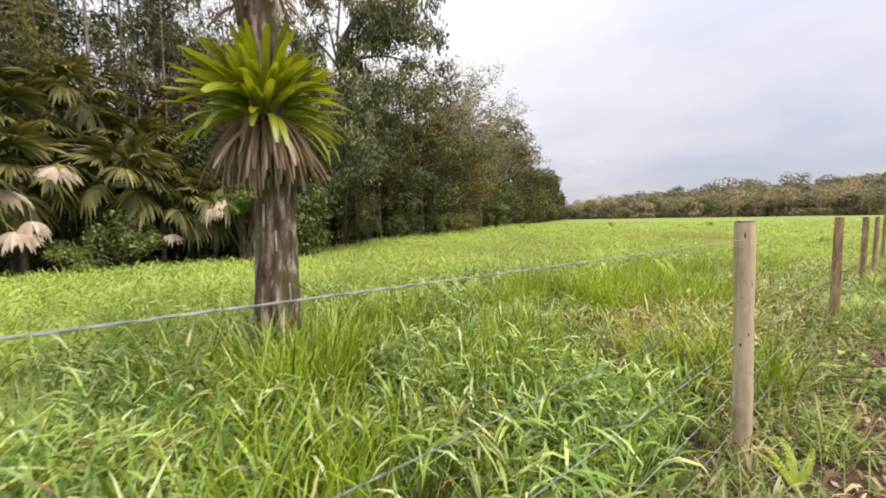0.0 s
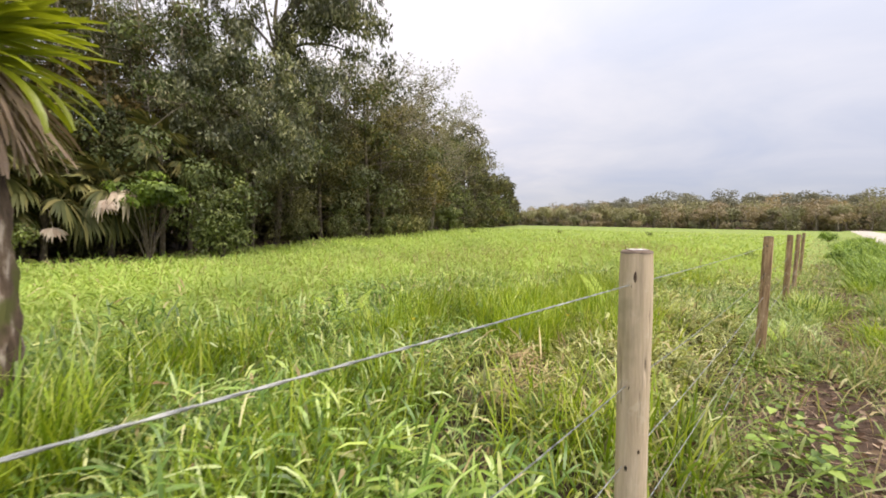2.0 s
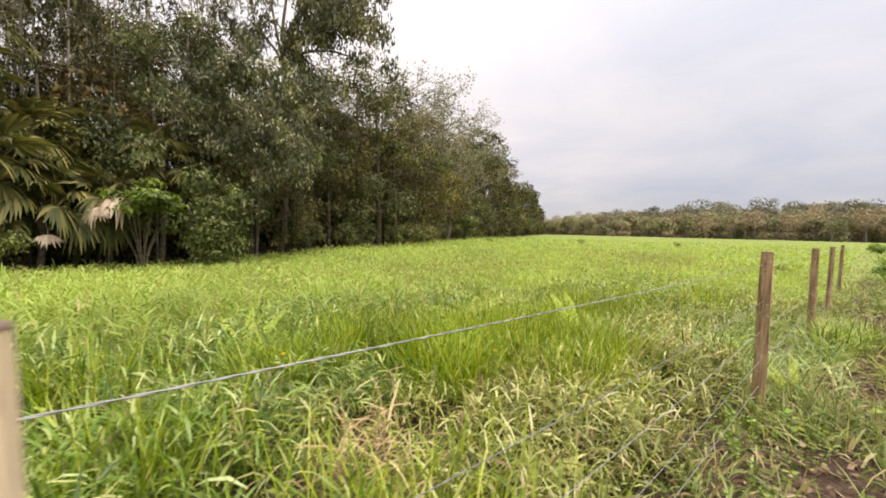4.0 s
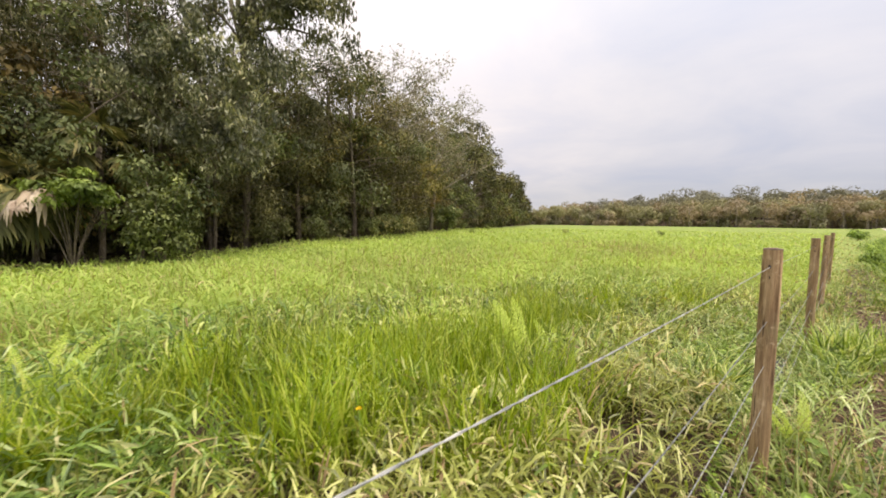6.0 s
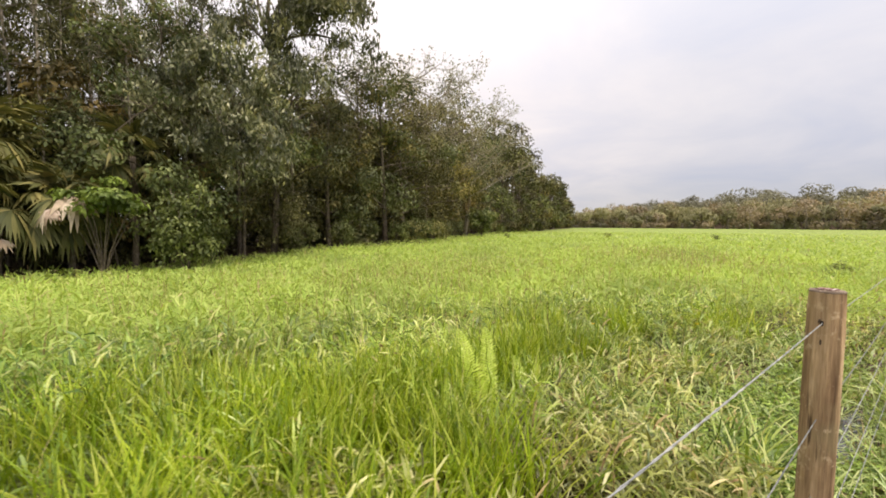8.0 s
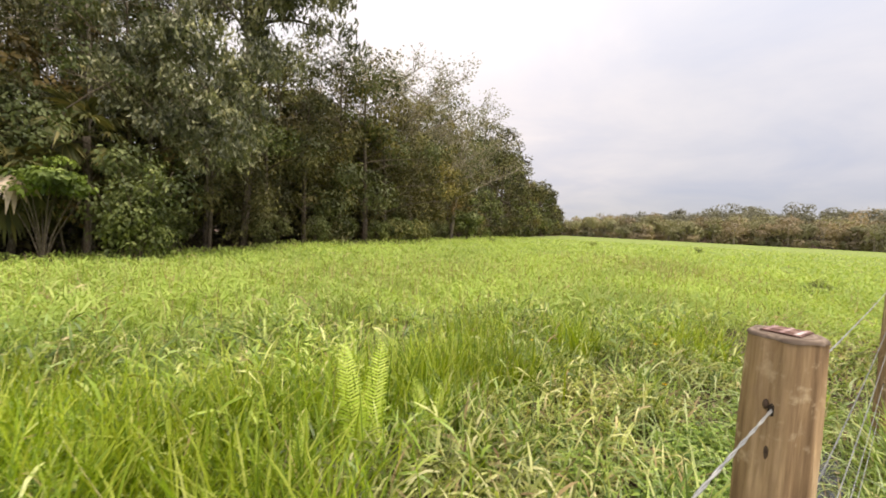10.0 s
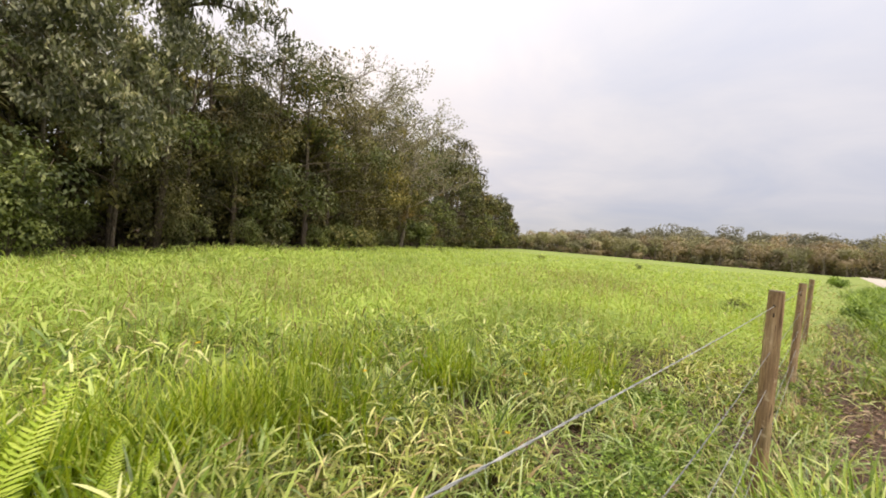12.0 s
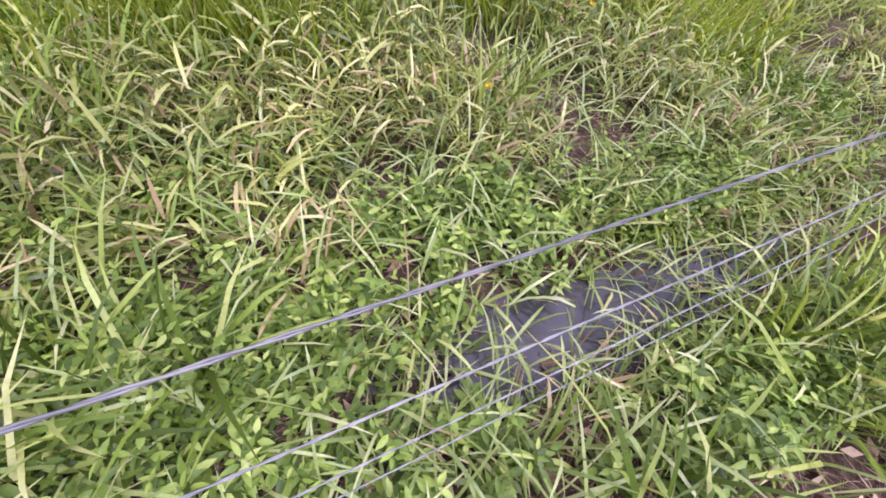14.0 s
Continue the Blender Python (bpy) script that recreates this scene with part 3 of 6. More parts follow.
def limbs_of(r, H, crown_base, reach, count, rise, wobble=0.25, stout=1.0, taper=0.45):
    """Trunk and limb tubes, and the points along the limbs that bear leaves."""
    k = np.linspace(0, 1, 9)
    ph = r.uniform(0, 6.28, 2)
    trunk = np.stack([wobble * np.sin(2.2 * k + ph[0]) * k, wobble * np.sin(2.6 * k + ph[1]) * k, k * H * 0.93], 1)
    r0 = (0.012 * H + 0.04) * stout
    tubes = [tube(trunk, r0 * (1 - 0.85 * k) + 0.012, 7)]
    tips = []
    for c in range(count):
        f = crown_base + (0.97 - crown_base) * (c + r.uniform(0, 0.9)) / count
        start = np.array([np.interp(f, k, trunk[:, d]) for d in range(3)])
        az = c * 2.4 + r.uniform(-0.5, 0.5)
        q = (f - crown_base) / (1 - crown_base)
        ln = reach * (0.55 + 0.75 * math.sin(math.pi * min(1, 0.25 + 0.8 * q))) * r.uniform(0.75, 1.15) * (1 - taper * q)
        t = np.linspace(0, 1, 6)
        out = np.stack([np.cos(az) * ln * t, np.sin(az) * ln * t, ln * (rise * t + 0.35 * q * t - 0.25 * t * t)], 1)
        limb = start + out + 0.06 * ln * np.stack([np.sin(5 * t + c), np.cos(4 * t + c), 0.5 * np.sin(6 * t)], 1) * t[:, None]
        tubes.append(tube(limb, (r0 * 0.38 * (1 - f * 0.5)) * (1 - 0.88 * t) + 0.006, 5))
        tips += [limb[3], limb[4], limb[5], limb[5]]
        for w in range(3):
            b = limb[2 + w]
            d = unit(np.array((np.cos(az + r.uniform(-1.3, 1.3)), np.sin(az + r.uniform(-1.3, 1.3)), r.uniform(-0.2, 0.8))))
            tl = ln * r.uniform(0.25, 0.45)
            tw = b + d * tl * np.linspace(0, 1, 4)[:, None]
            tubes.append(tube(tw[::3], np.array((0.014, 0.004)) * (0.5 + H / 12), 3, False))
            tips += [tw[2], tw[3]]
    return tubes, np.array(tips)


def masses(r, hubs, radii, n, leaf, slim=0.5, flat=0.72, up=0.35, loose=0.42):
    """Leaves laid like scales over rounded leafy masses: each mass is lit from above and hollow beneath."""
    w = radii ** 2
    pick = r.choice(len(hubs), n, p=w / w.sum())
    u = unit(r.normal(size=(n, 3)) + (0, 0, up))
    q = r.uniform(0.45, 1.08, n) ** 0.6
    lump = 1 + 0.26 * np.sin(u[:, 0] * 5 + pick) * np.sin(u[:, 1] * 5 + 2 * pick) + r.normal(0, 0.09, n)
    C = hubs[pick] + u * (radii[pick] * q * lump)[:, None] * (1, 1, flat)
    face = unit(u * (1, 1, 0.8) + (0, 0, 0.35) + r.normal(0, loose, (n, 3)))
    D = unit(u * 0.6 + (0, 0, -0.75) + r.normal(0, 0.5, (n, 3)))
    D = unit(D - face * np.sum(D * face, 1)[:, None])
    L = leaf * r.uniform(0.6, 1.35, n)
    return C, D, L, L * slim, face


def strands(r, roots, n, per, long, leaf, slim, spread=0.55):
    """Leaves strung along twigs that arch out from the roots and hang down."""
    p = roots[r.integers(0, len(roots), n)] + r.normal(0, 0.16, (n, 3))
    az = r.uniform(0, 6.283, n)
    out = np.stack([np.cos(az), np.sin(az), 0 * az], 1) * r.uniform(0.3, 1.2, n)[:, None]
    ln = long * r.uniform(0.45, 1.3, n)
    t = (np.arange(per) + 0.6) / per
    C = p[:, None] + out[:, None] * (ln[:, None] * spread * t ** 0.7)[:, :, None] + (ln[:, None] * (0.22 * t - 0.95 * t ** 2))[:, :, None] * np.array((0, 0, 1.0))
    C = C.reshape(-1, 3) + r.normal(0, 0.05, (n * per, 3))
    D = unit(np.repeat(out, per, 0) * 0.5 + (0, 0, -0.9) + r.normal(0, 0.38, (n * per, 3)))
    L = leaf * r.uniform(0.6, 1.4, n * per)
    return C, D, L, L * slim


def make_tree(name, label, r, H, crown_base, reach, count, n, leaf, mat, bark=None, clump=0.55, rise=0.45, fill=0.0, stout=1.0, hang=0.0, taper=0.45, lumps=190):
    ob = tagged(new(name), label, "tree")
    tubes, tips = limbs_of(r, H, crown_base, reach, count, rise, 0.25, stout, taper)
    V, F = joined(tubes)
    V[:, 2] -= 0.25 * (V[:, 2] < 0.01)
    child("trunk", tri_mesh("trunk", V, F, [bark or M_bark], True), ob)
    # leafy masses of several sizes along the limbs, with hollows between them
    m = max(22, n // lumps)
    hubs = tips[r.integers(0, len(tips), m)] + r.normal(0, clump * 0.8, (m, 3)) * (1, 1, 0.7)
    if fill:
        j = int(m * fill)
        a = r.uniform(0, 6.28, j)
        q = r.uniform(0, 1, j) ** 0.6
        hubs[:j] = np.stack([np.cos(a) * reach * q, np.sin(a) * reach * q, r.uniform(0.03, crown_base + 0.3, j) * H], 1)
    radii = r.uniform(0.4, 1.35, m) * (clump + 0.14)
    h = int(n * hang)
    bits = []
    if n - h:
        C, D, L, W, face = masses(r, hubs, radii, n - h, leaf, 0.5)
        C[:, 2] = np.maximum(C[:, 2], 0.1)
        bits.append(leaves(r, C, D, L, W, 0.15, face))
    if h:
        C, D, L, W = strands(r, hubs, h // 10, 10, 2.1 * clump, leaf, 0.26)
        C[:, 2] = np.maximum(C[:, 2], 0.12)
        bits.append(leaves(r, C, D, L, W))
    child("crown", tri_mesh("crown", *joined(bits), [mat]), ob)
    return ob


def place(ob, x, y, rz=0.0, size=1.0, sink=0.0):
    return pose(x, y, float(ground_z(np.float64(x), np.float64(y))) - sink, 0, 0, rz) @ Matrix.Scale(size, 4)


def put_first(ob, m):
    ob.matrix_basis = m
    return ob


def along(k):
    """A point on the forest's edge and the way into the wood, by the distance along it from its near end."""
    for p, q in zip(EDGE[:-1], EDGE[1:]):
        d = np.linalg.norm(q - p)
        if k <= d:
            u = (q - p) / d
            return p + u * k, np.array((-u[1], u[0]))
        k -= d
    return EDGE[-1], np.array((-0.9, 0.4))


def edge_height(k):
    """How tall the wood stands along its edge, in metres."""
    return float(np.interp(k, (28, 35, 41, 43, 46, 50, 54, 57, 60, 64, 75, 87, 100, 118, 160, 250), (7.6, 7.6, 8.0, 9.0, 10.8, 12.0, 12.8, 12.8, 12.2, 12.4, 13.6, 14.2, 15.8, 15.8, 14.6, 13.0)))


def make_forest():
    r = np.random.default_rng(11)
    DARK, OLIVE = "tall dark green broadleaf tree at the forest edge", "dense olive broadleaf tree at the forest edge"
    near = [
        (10.5, make_tree("broadleaf_tree", DARK, r, 10.5, 0.24, 3.3, 15, 9000, 0.17, M_tree, clump=0.66, fill=0.26, stout=0.7)),
        (9.5, make_tree("broadleaf_tree", DARK, r, 9.5, 0.16, 3.1, 16, 9000, 0.165, M_tree, clump=0.62, fill=0.16, hang=0.3)),
        (11.5, make_tree("broadleaf_tree", "brownish green tree with hanging leaf sprays at the forest edge", r, 11.5, 0.2, 3.2, 15, 9000, 0.17, M_hang, clump=0.66, fill=0.3, hang=0.7, stout=0.7)),
        (8.5, make_tree("broadleaf_tree", OLIVE, r, 8.5, 0.1, 2.9, 16, 9000, 0.16, M_tree_b, clump=0.6, fill=0.25, hang=0.25)),
        (10.0, make_tree("broadleaf_tree", "olive green tree with thin hanging sprays", r, 10.0, 0.12, 3.0, 16, 9000, 0.17, M_tree_b, clump=0.64, fill=0.2, hang=0.6)),
    ]
    slim = [make_tree("slender_tree", "slender pale-stemmed tree with a thin wispy crown", r, H, base, 1.6, 13, n, 0.19, mat, M_bark_pale, clump=0.5, stout=0.27, hang=0.9, rise=0.25)
            for H, base, n, mat in ((16.0, 0.41, 2100, M_hang), (14.5, 0.39, 2000, M_tree), (13.5, 0.43, 1900, M_hang), (17.0, 0.47, 2000, M_tree_b))]
    wide = [make_tree("broadleaf_tree", "broadleaf tree standing behind the forest edge", r, 11.5, 0.08, 3.8, 12, 4000, 0.28, M_tree, clump=0.8, fill=0.3),
            make_tree("broadleaf_tree", "brownish broadleaf tree standing behind the forest edge", r, 11.5, 0.1, 3.8, 12, 4000, 0.28, M_tree_b, clump=0.8, fill=0.3)]
    kinds = (("narrow-topped dark tree in the long forest edge", 3.2, M_tree, 0.62, 0.8), ("narrow-topped brownish tree in the long forest edge", 3.0, M_tree_b, 0.6, 0.84), ("leafy olive tree in the long forest edge", 3.4, M_hang, 0.66, 0.7))
    long = [make_tree("edge_tree", label, r, 11.5, 0.08, reach, 14, 3600, 0.25, mat, clump=c, fill=0.38, taper=t, lumps=90, hang=0.3) for label, reach, mat, c, t in kinds]
    far = [make_tree("edge_tree", label, r, 11.5, 0.08, reach, 12, 1400, 0.46, mat, clump=c, fill=0.38, taper=t, lumps=50) for label, reach, mat, c, t in kinds]
    used = set()

    def plant(ob, x, y, size):
        m = place(ob, x, y, r.uniform(0, 360), size, 0.1)
        if ob in used:
            return copy_thing(ob, m)
        used.add(ob)
        return put_first(ob, m)

    # low trees under the slender ones, then the tall front of the wood
    k, turn = 29.0, 0
    while k < 90:
        e, inn = along(k)
        thin = k < 43
        kind = (3, 4)[turn % 2] if thin else (2, 4, 0, 1, 3, 2, 0, 4)[turn % 8]
        turn += 1
        H, ob = near[kind]
        q = e + inn * (r.uniform(2.0, 3.0) + (1.8 if thin else 0.0))
        plant(ob, *q, r.uniform(0.92, 1.04) * edge_height(k) / H)
        if k > 45:
            q = e + inn * r.uniform(5.5, 7.5) + r.normal(0, 0.6, 2)
            plant(wide[turn % 2], *q, r.uniform(0.94, 1.06) * edge_height(k) / 11.5)
        k += r.uniform(2.5, 3.3) if k < 66 else r.uniform(3.2, 4.0)
    while k < 250:
        e, inn = along(k)
        kin = long if k < 135 else far
        plant(kin[int(r.integers(0, 3))], *(e + inn * r.uniform(2.2, 4.2)), r.uniform(0.86, 1.08) * np.interp(k, (90, 110, 170, 235), (0.9, 1.04, 0.95, 0.78)) * edge_height(k) / 11.5)
        if r.uniform() < 0.4:
            plant(far[int(r.integers(0, 3))], *(e + inn * r.uniform(6, 10)), r.uniform(0.95, 1.1) * np.interp(k, (90, 110, 170, 235), (0.9, 1.04, 0.95, 0.78)) * edge_height(k) / 11.5)
        k += r.uniform(2.5, 3.7) if k < 135 else r.uniform(3.2, 4.6)

    # the grove of slender stems, thin enough for the sky to show through
    for c in range(104):
        e, inn = along(r.uniform(29, 48) if c < 64 else r.uniform(45, 49.5) if c < 74 else r.uniform(25, 38))
        plant(slim[c % 4], *(e + inn * r.uniform(3.6, 12.5) + r.normal(0, 0.5, 2)), r.uniform(0.85, 1.2))

    # tall trees that close the gaps behind the front
    for k in (50.5, 53.0, 55.5, 57.5, 60.0):
        e, inn = along(k)
        plant(wide[int(k) % 2], *(e + inn * r.uniform(8.5, 11.0)), r.uniform(1.12, 1.22) * edge_height(k) / 11.5)

    # backing leafage behind the edge, coloured dark to paint the wood's inner shade
    n = 52000
    t = r.uniform(18, 120, n)
    e = np.array([np.concatenate(along(v)) for v in np.linspace(18, 120, 120)])
    i = np.clip(((t - 18) / 102 * 119).astype(int), 0, 119)
    hub = r.integers(0, 1300, n)
    # the higher hubs are an added leaf roof that keeps sky light out
    hz = np.where(r.uniform(size=1300) < 0.42, r.uniform(5.0, 8.2, 1300), r.uniform(0.2, 7.0, 1300))
    off = r.uniform(3.8, 14.0, 1300) + np.where(hz < 4.5, 3.6, 0.0)
    q = e[i, :2] + e[i, 2:] * (off[hub] + r.normal(0, 0.6, n))[:, None]
    C = np.stack([q[:, 0], q[:, 1], ground_z(q[:, 0], q[:, 1]) + np.abs(hz[hub] * np.interp(t, (44, 49), (0.66, 1.0)) + r.normal(0, 0.5, n)) + 0.15], 1)
    L = r.uniform(0.24, 0.42, n)
    V, F = leaves(r, C, unit(r.normal(size=(n, 3))), L, L * 0.6)
    n = 9000
    t = r.uniform(12, 80, n)
    e = np.array([np.concatenate(along(v)) for v in np.linspace(12, 80, 120)])[np.clip(((t - 12) / 68 * 119).astype(int), 0, 119)]
    q = e[:, :2] + e[:, 2:] * r.uniform(9, 16, n)[:, None]
    C = on_ground(q[:, 0], q[:, 1]) + np.stack([np.zeros(n), np.zeros(n), r.uniform(0.2, 3.8, n)], 1)
    L = r.uniform(0.45, 0.75, n)
    V, F = joined([(V, F), leaves(r, C, unit(r.normal(size=(n, 3))), L, L * 0.7)])
    # more dark-coloured backing close behind the front, painting its hollows as shaded
    n = 30000
    t = r.uniform(41, 90, n)
    e = np.array([np.concatenate(along(v)) for v in np.linspace(41, 90, 120)])[np.clip(((t - 41) / 49 * 119).astype(int), 0, 119)]
    q = e[:, :2] + e[:, 2:] * r.uniform(3.2, 6.5, n)[:, None]
    C = on_ground(q[:, 0], q[:, 1]) + np.stack([np.zeros(n), np.zeros(n), r.uniform(0.3, 7.2, n) * np.interp(t, (41, 48), (0.7, 1.0))], 1)
    L = r.uniform(0.2, 0.36, n)
    V, F = joined([(V, F), leaves(r, C, unit(r.normal(size=(n, 3))), L, L * 0.6)])
    tagged(new("forest_interior", tri_mesh("forest_interior", V, F, [M_hang])), "dense backing leafage deeper in the wood, coloured dark for its shade", "foliage", kind="stuff")


make_forest()


def make_dead_pole():
    """Bare grey stem that leans out of the thicket."""
    foot = np.array((-9.25, 17.95, 0.0))
    foot[2] = float(ground_z(foot[0], foot[1])) - 0.1
    P = np.array([tuple(foot), (-9.45, 17.75, 1.8), (-9.3, 17.5, 3.4), (-8.8, 17.5, 4.75), (-8.3, 17.95, 5.5), (-7.84, 18.4, 6.1), (-7.5, 18.75, 6.5)])
    V, F = tube(P - foot, np.linspace(0.035, 0.014, 7), 7)
    ob = new("dead_stem", tri_mesh("dead_stem", V, F, [M_bark], True))
    ob.location = foot
    tagged(ob, "bare grey leaning stem in the forest thicket", "dead tree")


make_dead_pole()

# ---------------------------------------------------------------- single trees of the forest edge


def make_drooping_tree():
    """Tall tree whose long limbs reach out over the field with hanging leaf sprays."""
    r = np.random.default_rng(21)
    ob = tagged(new("drooping_tree"), "tall forked tree with dark hanging leaf sprays over the forest edge", "tree")
    base = np.array((-6.3, 24.4))
    z0 = float(ground_z(*base))
    ob.matrix_basis = pose(base[0], base[1], z0)
    k = np.linspace(0, 1, 9)
    trunk = np.stack([0.3 * k + 0.25 * np.sin(3 * k), -0.6 * k, 12.0 * k - 0.2], 1)
    child("trunk", tri_mesh("trunk", *tube(trunk, 0.20 - 0.08 * k, 8), [M_bark], True), ob)
    tips = []
    limbs = [((2.2, -1.4, 4.2), 0.8), ((4.6, -3.0, 2.4), 0.84), ((5.9, -3.4, 0.2), 0.94), ((6.4, -2.6, 1.6), 1.0), ((-1.8, -0.6, 4.4), 0.9), ((0.3, 0.4, 5.6), 1.0), ((3.2, 0.8, 4.6), 0.95), ((-2.9, 0.6, 2.4), 0.85),
             ((1.2, -2.4, 2.4), 0.75), ((5.0, -0.6, 3.4), 1.0), ((6.9, -4.2, -1.8), 0.9), ((6.6, -4.9, -0.6), 0.95), ((5.2, -4.0, 0.6), 1.0)]
    for c, (reach, f) in enumerate(limbs):
        a = np.array([np.interp(f, k, trunk[:, d]) for d in range(3)])
        t = np.linspace(0, 1, 8)[:, None]
        limb = a + np.array(reach) * (0.8, 0.86, 1.0) * t + np.array((0, 0, 1.1)) * np.sin(t * math.pi) * 0.7 + 0.14 * np.sin(6 * t + c) * np.array((0.4, 1, 0.3))
        tubes = [tube(limb, 0.085 * (1 - 0.85 * t[:, 0]) + 0.008, 6)]
        for q in range(3, 8):
            for w in range(3):
                d = unit(np.array(reach) * (0.5, 0.5, 0.2) + r.normal(0, 1.4, 3))
                tw = limb[q] + d * np.linspace(0, r.uniform(0.6, 1.5), 4)[:, None] - np.array((0, 0, 0.35)) * np.linspace(0, 1, 4)[:, None] ** 2
                tubes.append(tube(tw, np.linspace(0.012, 0.004, 4), 4))
                tips += [tw[1], tw[2], tw[3], tw[3] - (0, 0, 0.3)]
        child("limb", tri_mesh("limb", *joined(tubes), [M_bark], True), ob)
    tips = np.array(tips)
    n = 13500
    sub = tips[r.integers(0, len(tips), 170)] + r.normal(0, 0.2, (170, 3))
    pick = r.integers(0, len(sub), n)
    C = sub[pick] + r.normal(0, 0.22, (n, 3)) - np.abs(r.normal(0, 0.28, (n, 1))) * (0, 0, 1)
    D = unit(r.normal(0, 0.45, (n, 3)) + (0, 0, -1))
    L = r.uniform(0.17, 0.34, n)
    V, F = leaves(r, C, D, L, L * 0.33)
    child("crown", tri_mesh("crown", V, F, [M_euc]), ob)


make_drooping_tree()


def make_leaning_tree():
    """Grey-leaved tree that leans out of the wood, with a long slanting limb."""
    r = np.random.default_rng(22)
    ob = tagged(new("leaning_tree"), "tree with pale hanging leaves and a slanting limb", "tree")
    ob.matrix_basis = pose(-7.0, 22.6, float(ground_z(-7.0, 22.6)))
    k = np.linspace(0, 1, 8)
    trunk = np.stack([0.5 * k, -0.8 * k * k, 7.6 * k - 0.2], 1)
    child("trunk", tri_mesh("trunk", *tube(trunk, 0.11 - 0.06 * k, 7), [M_bark], True), ob)
    tips = []
    for c, (reach, f) in enumerate([((3.6, -4.2, 2.0), 0.45), ((1.4, -4.4, 1.8), 0.6), ((-1.8, -3.4, 2.6), 0.6), ((4.2, -2.6, 2.6), 0.7), ((0.2, -2.8, 2.2), 0.95), ((2.6, -3.2, 1.0), 0.95), ((-2.6, -2.2, 2.0), 0.85)]):
        a = np.array([np.interp(f, k, trunk[:, d]) for d in range(3)])
        t = np.linspace(0, 1, 7)[:, None]
        limb = a + np.array(reach) * t + 0.10 * np.sin(5 * t + c) * np.array((1, 0.4, 0.5))
        tubes = [tube(limb, 0.085 * (1 - 0.85 * t[:, 0]) + 0.008, 6)]
        for q in range(3, 7):
            for w in range(3):
                d = unit(r.normal(0, 1.0, 3) + (0, -0.3, 0.1))
                tw = limb[q] + d * np.linspace(0, r.uniform(0.5, 1.2), 4)[:, None]
                tubes.append(tube(tw, np.linspace(0.011, 0.004, 4), 4))
                tips += [tw[2], tw[3]]
        child("limb", tri_mesh("limb", *joined(tubes), [M_bark_pale], True), ob, "pale grey slanting limb")
    tips = np.array(tips)
    n = 13000
    sub = tips[r.integers(0, len(tips), 150)] + r.normal(0, 0.35, (150, 3))
    C = sub[r.integers(0, len(sub), n)] + r.normal(0, 0.2, (n, 3)) - np.abs(r.normal(0, 0.2, (n, 1))) * (0, 0, 1)
    D = unit(r.normal(0, 0.55, (n, 3)) + (0, 0, -0.9))
    L = r.uniform(0.16, 0.30, n)
    V, F = leaves(r, C, D, L, L * 0.34)
    child("crown", tri_mesh("crown", V, F, [M_spray]), ob)


make_leaning_tree()


def make_bare_tree(x, y, H, seed, n):
    r = np.random.default_rng(seed)
    ob = tagged(new("sparse_tree"), "tall pale-twigged tree with a thin light crown", "tree")
    ob.matrix_basis = pose(x, y, float(ground_z(x, y)) - 0.2)
    k = np.linspace(0, 1, 8)
    trunk = np.stack([0.9 * k + 0.3 * np.sin(3 * k), 0.3 * np.sin(4 * k), H * 0.8 * k], 1)
    tubes, tips = [tube(trunk, (0.24 - 0.18 * k) * H / 15, 7)], []
    for c in range(15):
        f = 0.38 + 0.6 * c / 14
        a = np.array([np.interp(f, k, trunk[:, d]) for d in range(3)])
        az = c * 2.4
        ln = H * 0.36 * r.uniform(0.7, 1.1) * (1.15 - 0.5 * (f - 0.38))
        t = np.linspace(0, 1, 7)[:, None]
        limb = a + ln * t * np.array((math.cos(az), math.sin(az) * 0.8, 0.55)) + 0.25 * np.sin(5 * t + c) * np.array((0.5, 0.5, 1)) * t
        tubes.append(tube(limb, 0.07 * (1 - 0.85 * t[:, 0]) + 0.014, 5))
        for q in range(2, 7):
            for w in range(4):
                d = unit(r.normal(0, 0.9, 3) + (0.5 * math.cos(az), 0.5 * math.sin(az), 0.6))
                m = r.uniform(0.8, 1.9)
                tw = limb[q] + d * np.linspace(0, m, 4)[:, None] + r.normal(0, 0.05, (4, 3))
                tubes.append(tube(tw, np.linspace(0.026, 0.010, 4), 4))
                tips += [tw[2], tw[3], tw[3]]
                for v in range(2):
                    e = tw[2] + unit(r.normal(0, 1, 3) + d) * np.linspace(0, m * 0.5, 3)[:, None]
                    tubes.append(tube(e, np.linspace(0.016, 0.008, 3), 3))
                    tips += [e[2], e[2]]
    V, F = joined(tubes)
    child("trunk", tri_mesh("trunk", V, F, [M_bark_pale], True), ob)
    tips = np.array(tips)
    C = tips[r.integers(0, len(tips), n)] + r.normal(0, 0.26, (n, 3))
    D = unit(r.normal(size=(n, 3)))
    L = r.uniform(0.14, 0.30, n)
    V, F = leaves(r, C, D, L, L * 0.5)
    child("crown", tri_mesh("crown", V, F, [M_bare]), ob)


make_bare_tree(4.6, 52.0, 16.6, 31, 5600)
make_bare_tree(0.0, 44.0, 18.4, 32, 6200)
make_bare_tree(-3.2, 38.0, 16.8, 33, 3200)

# ---------------------------------------------------------------- understory: shrubs and fan palms


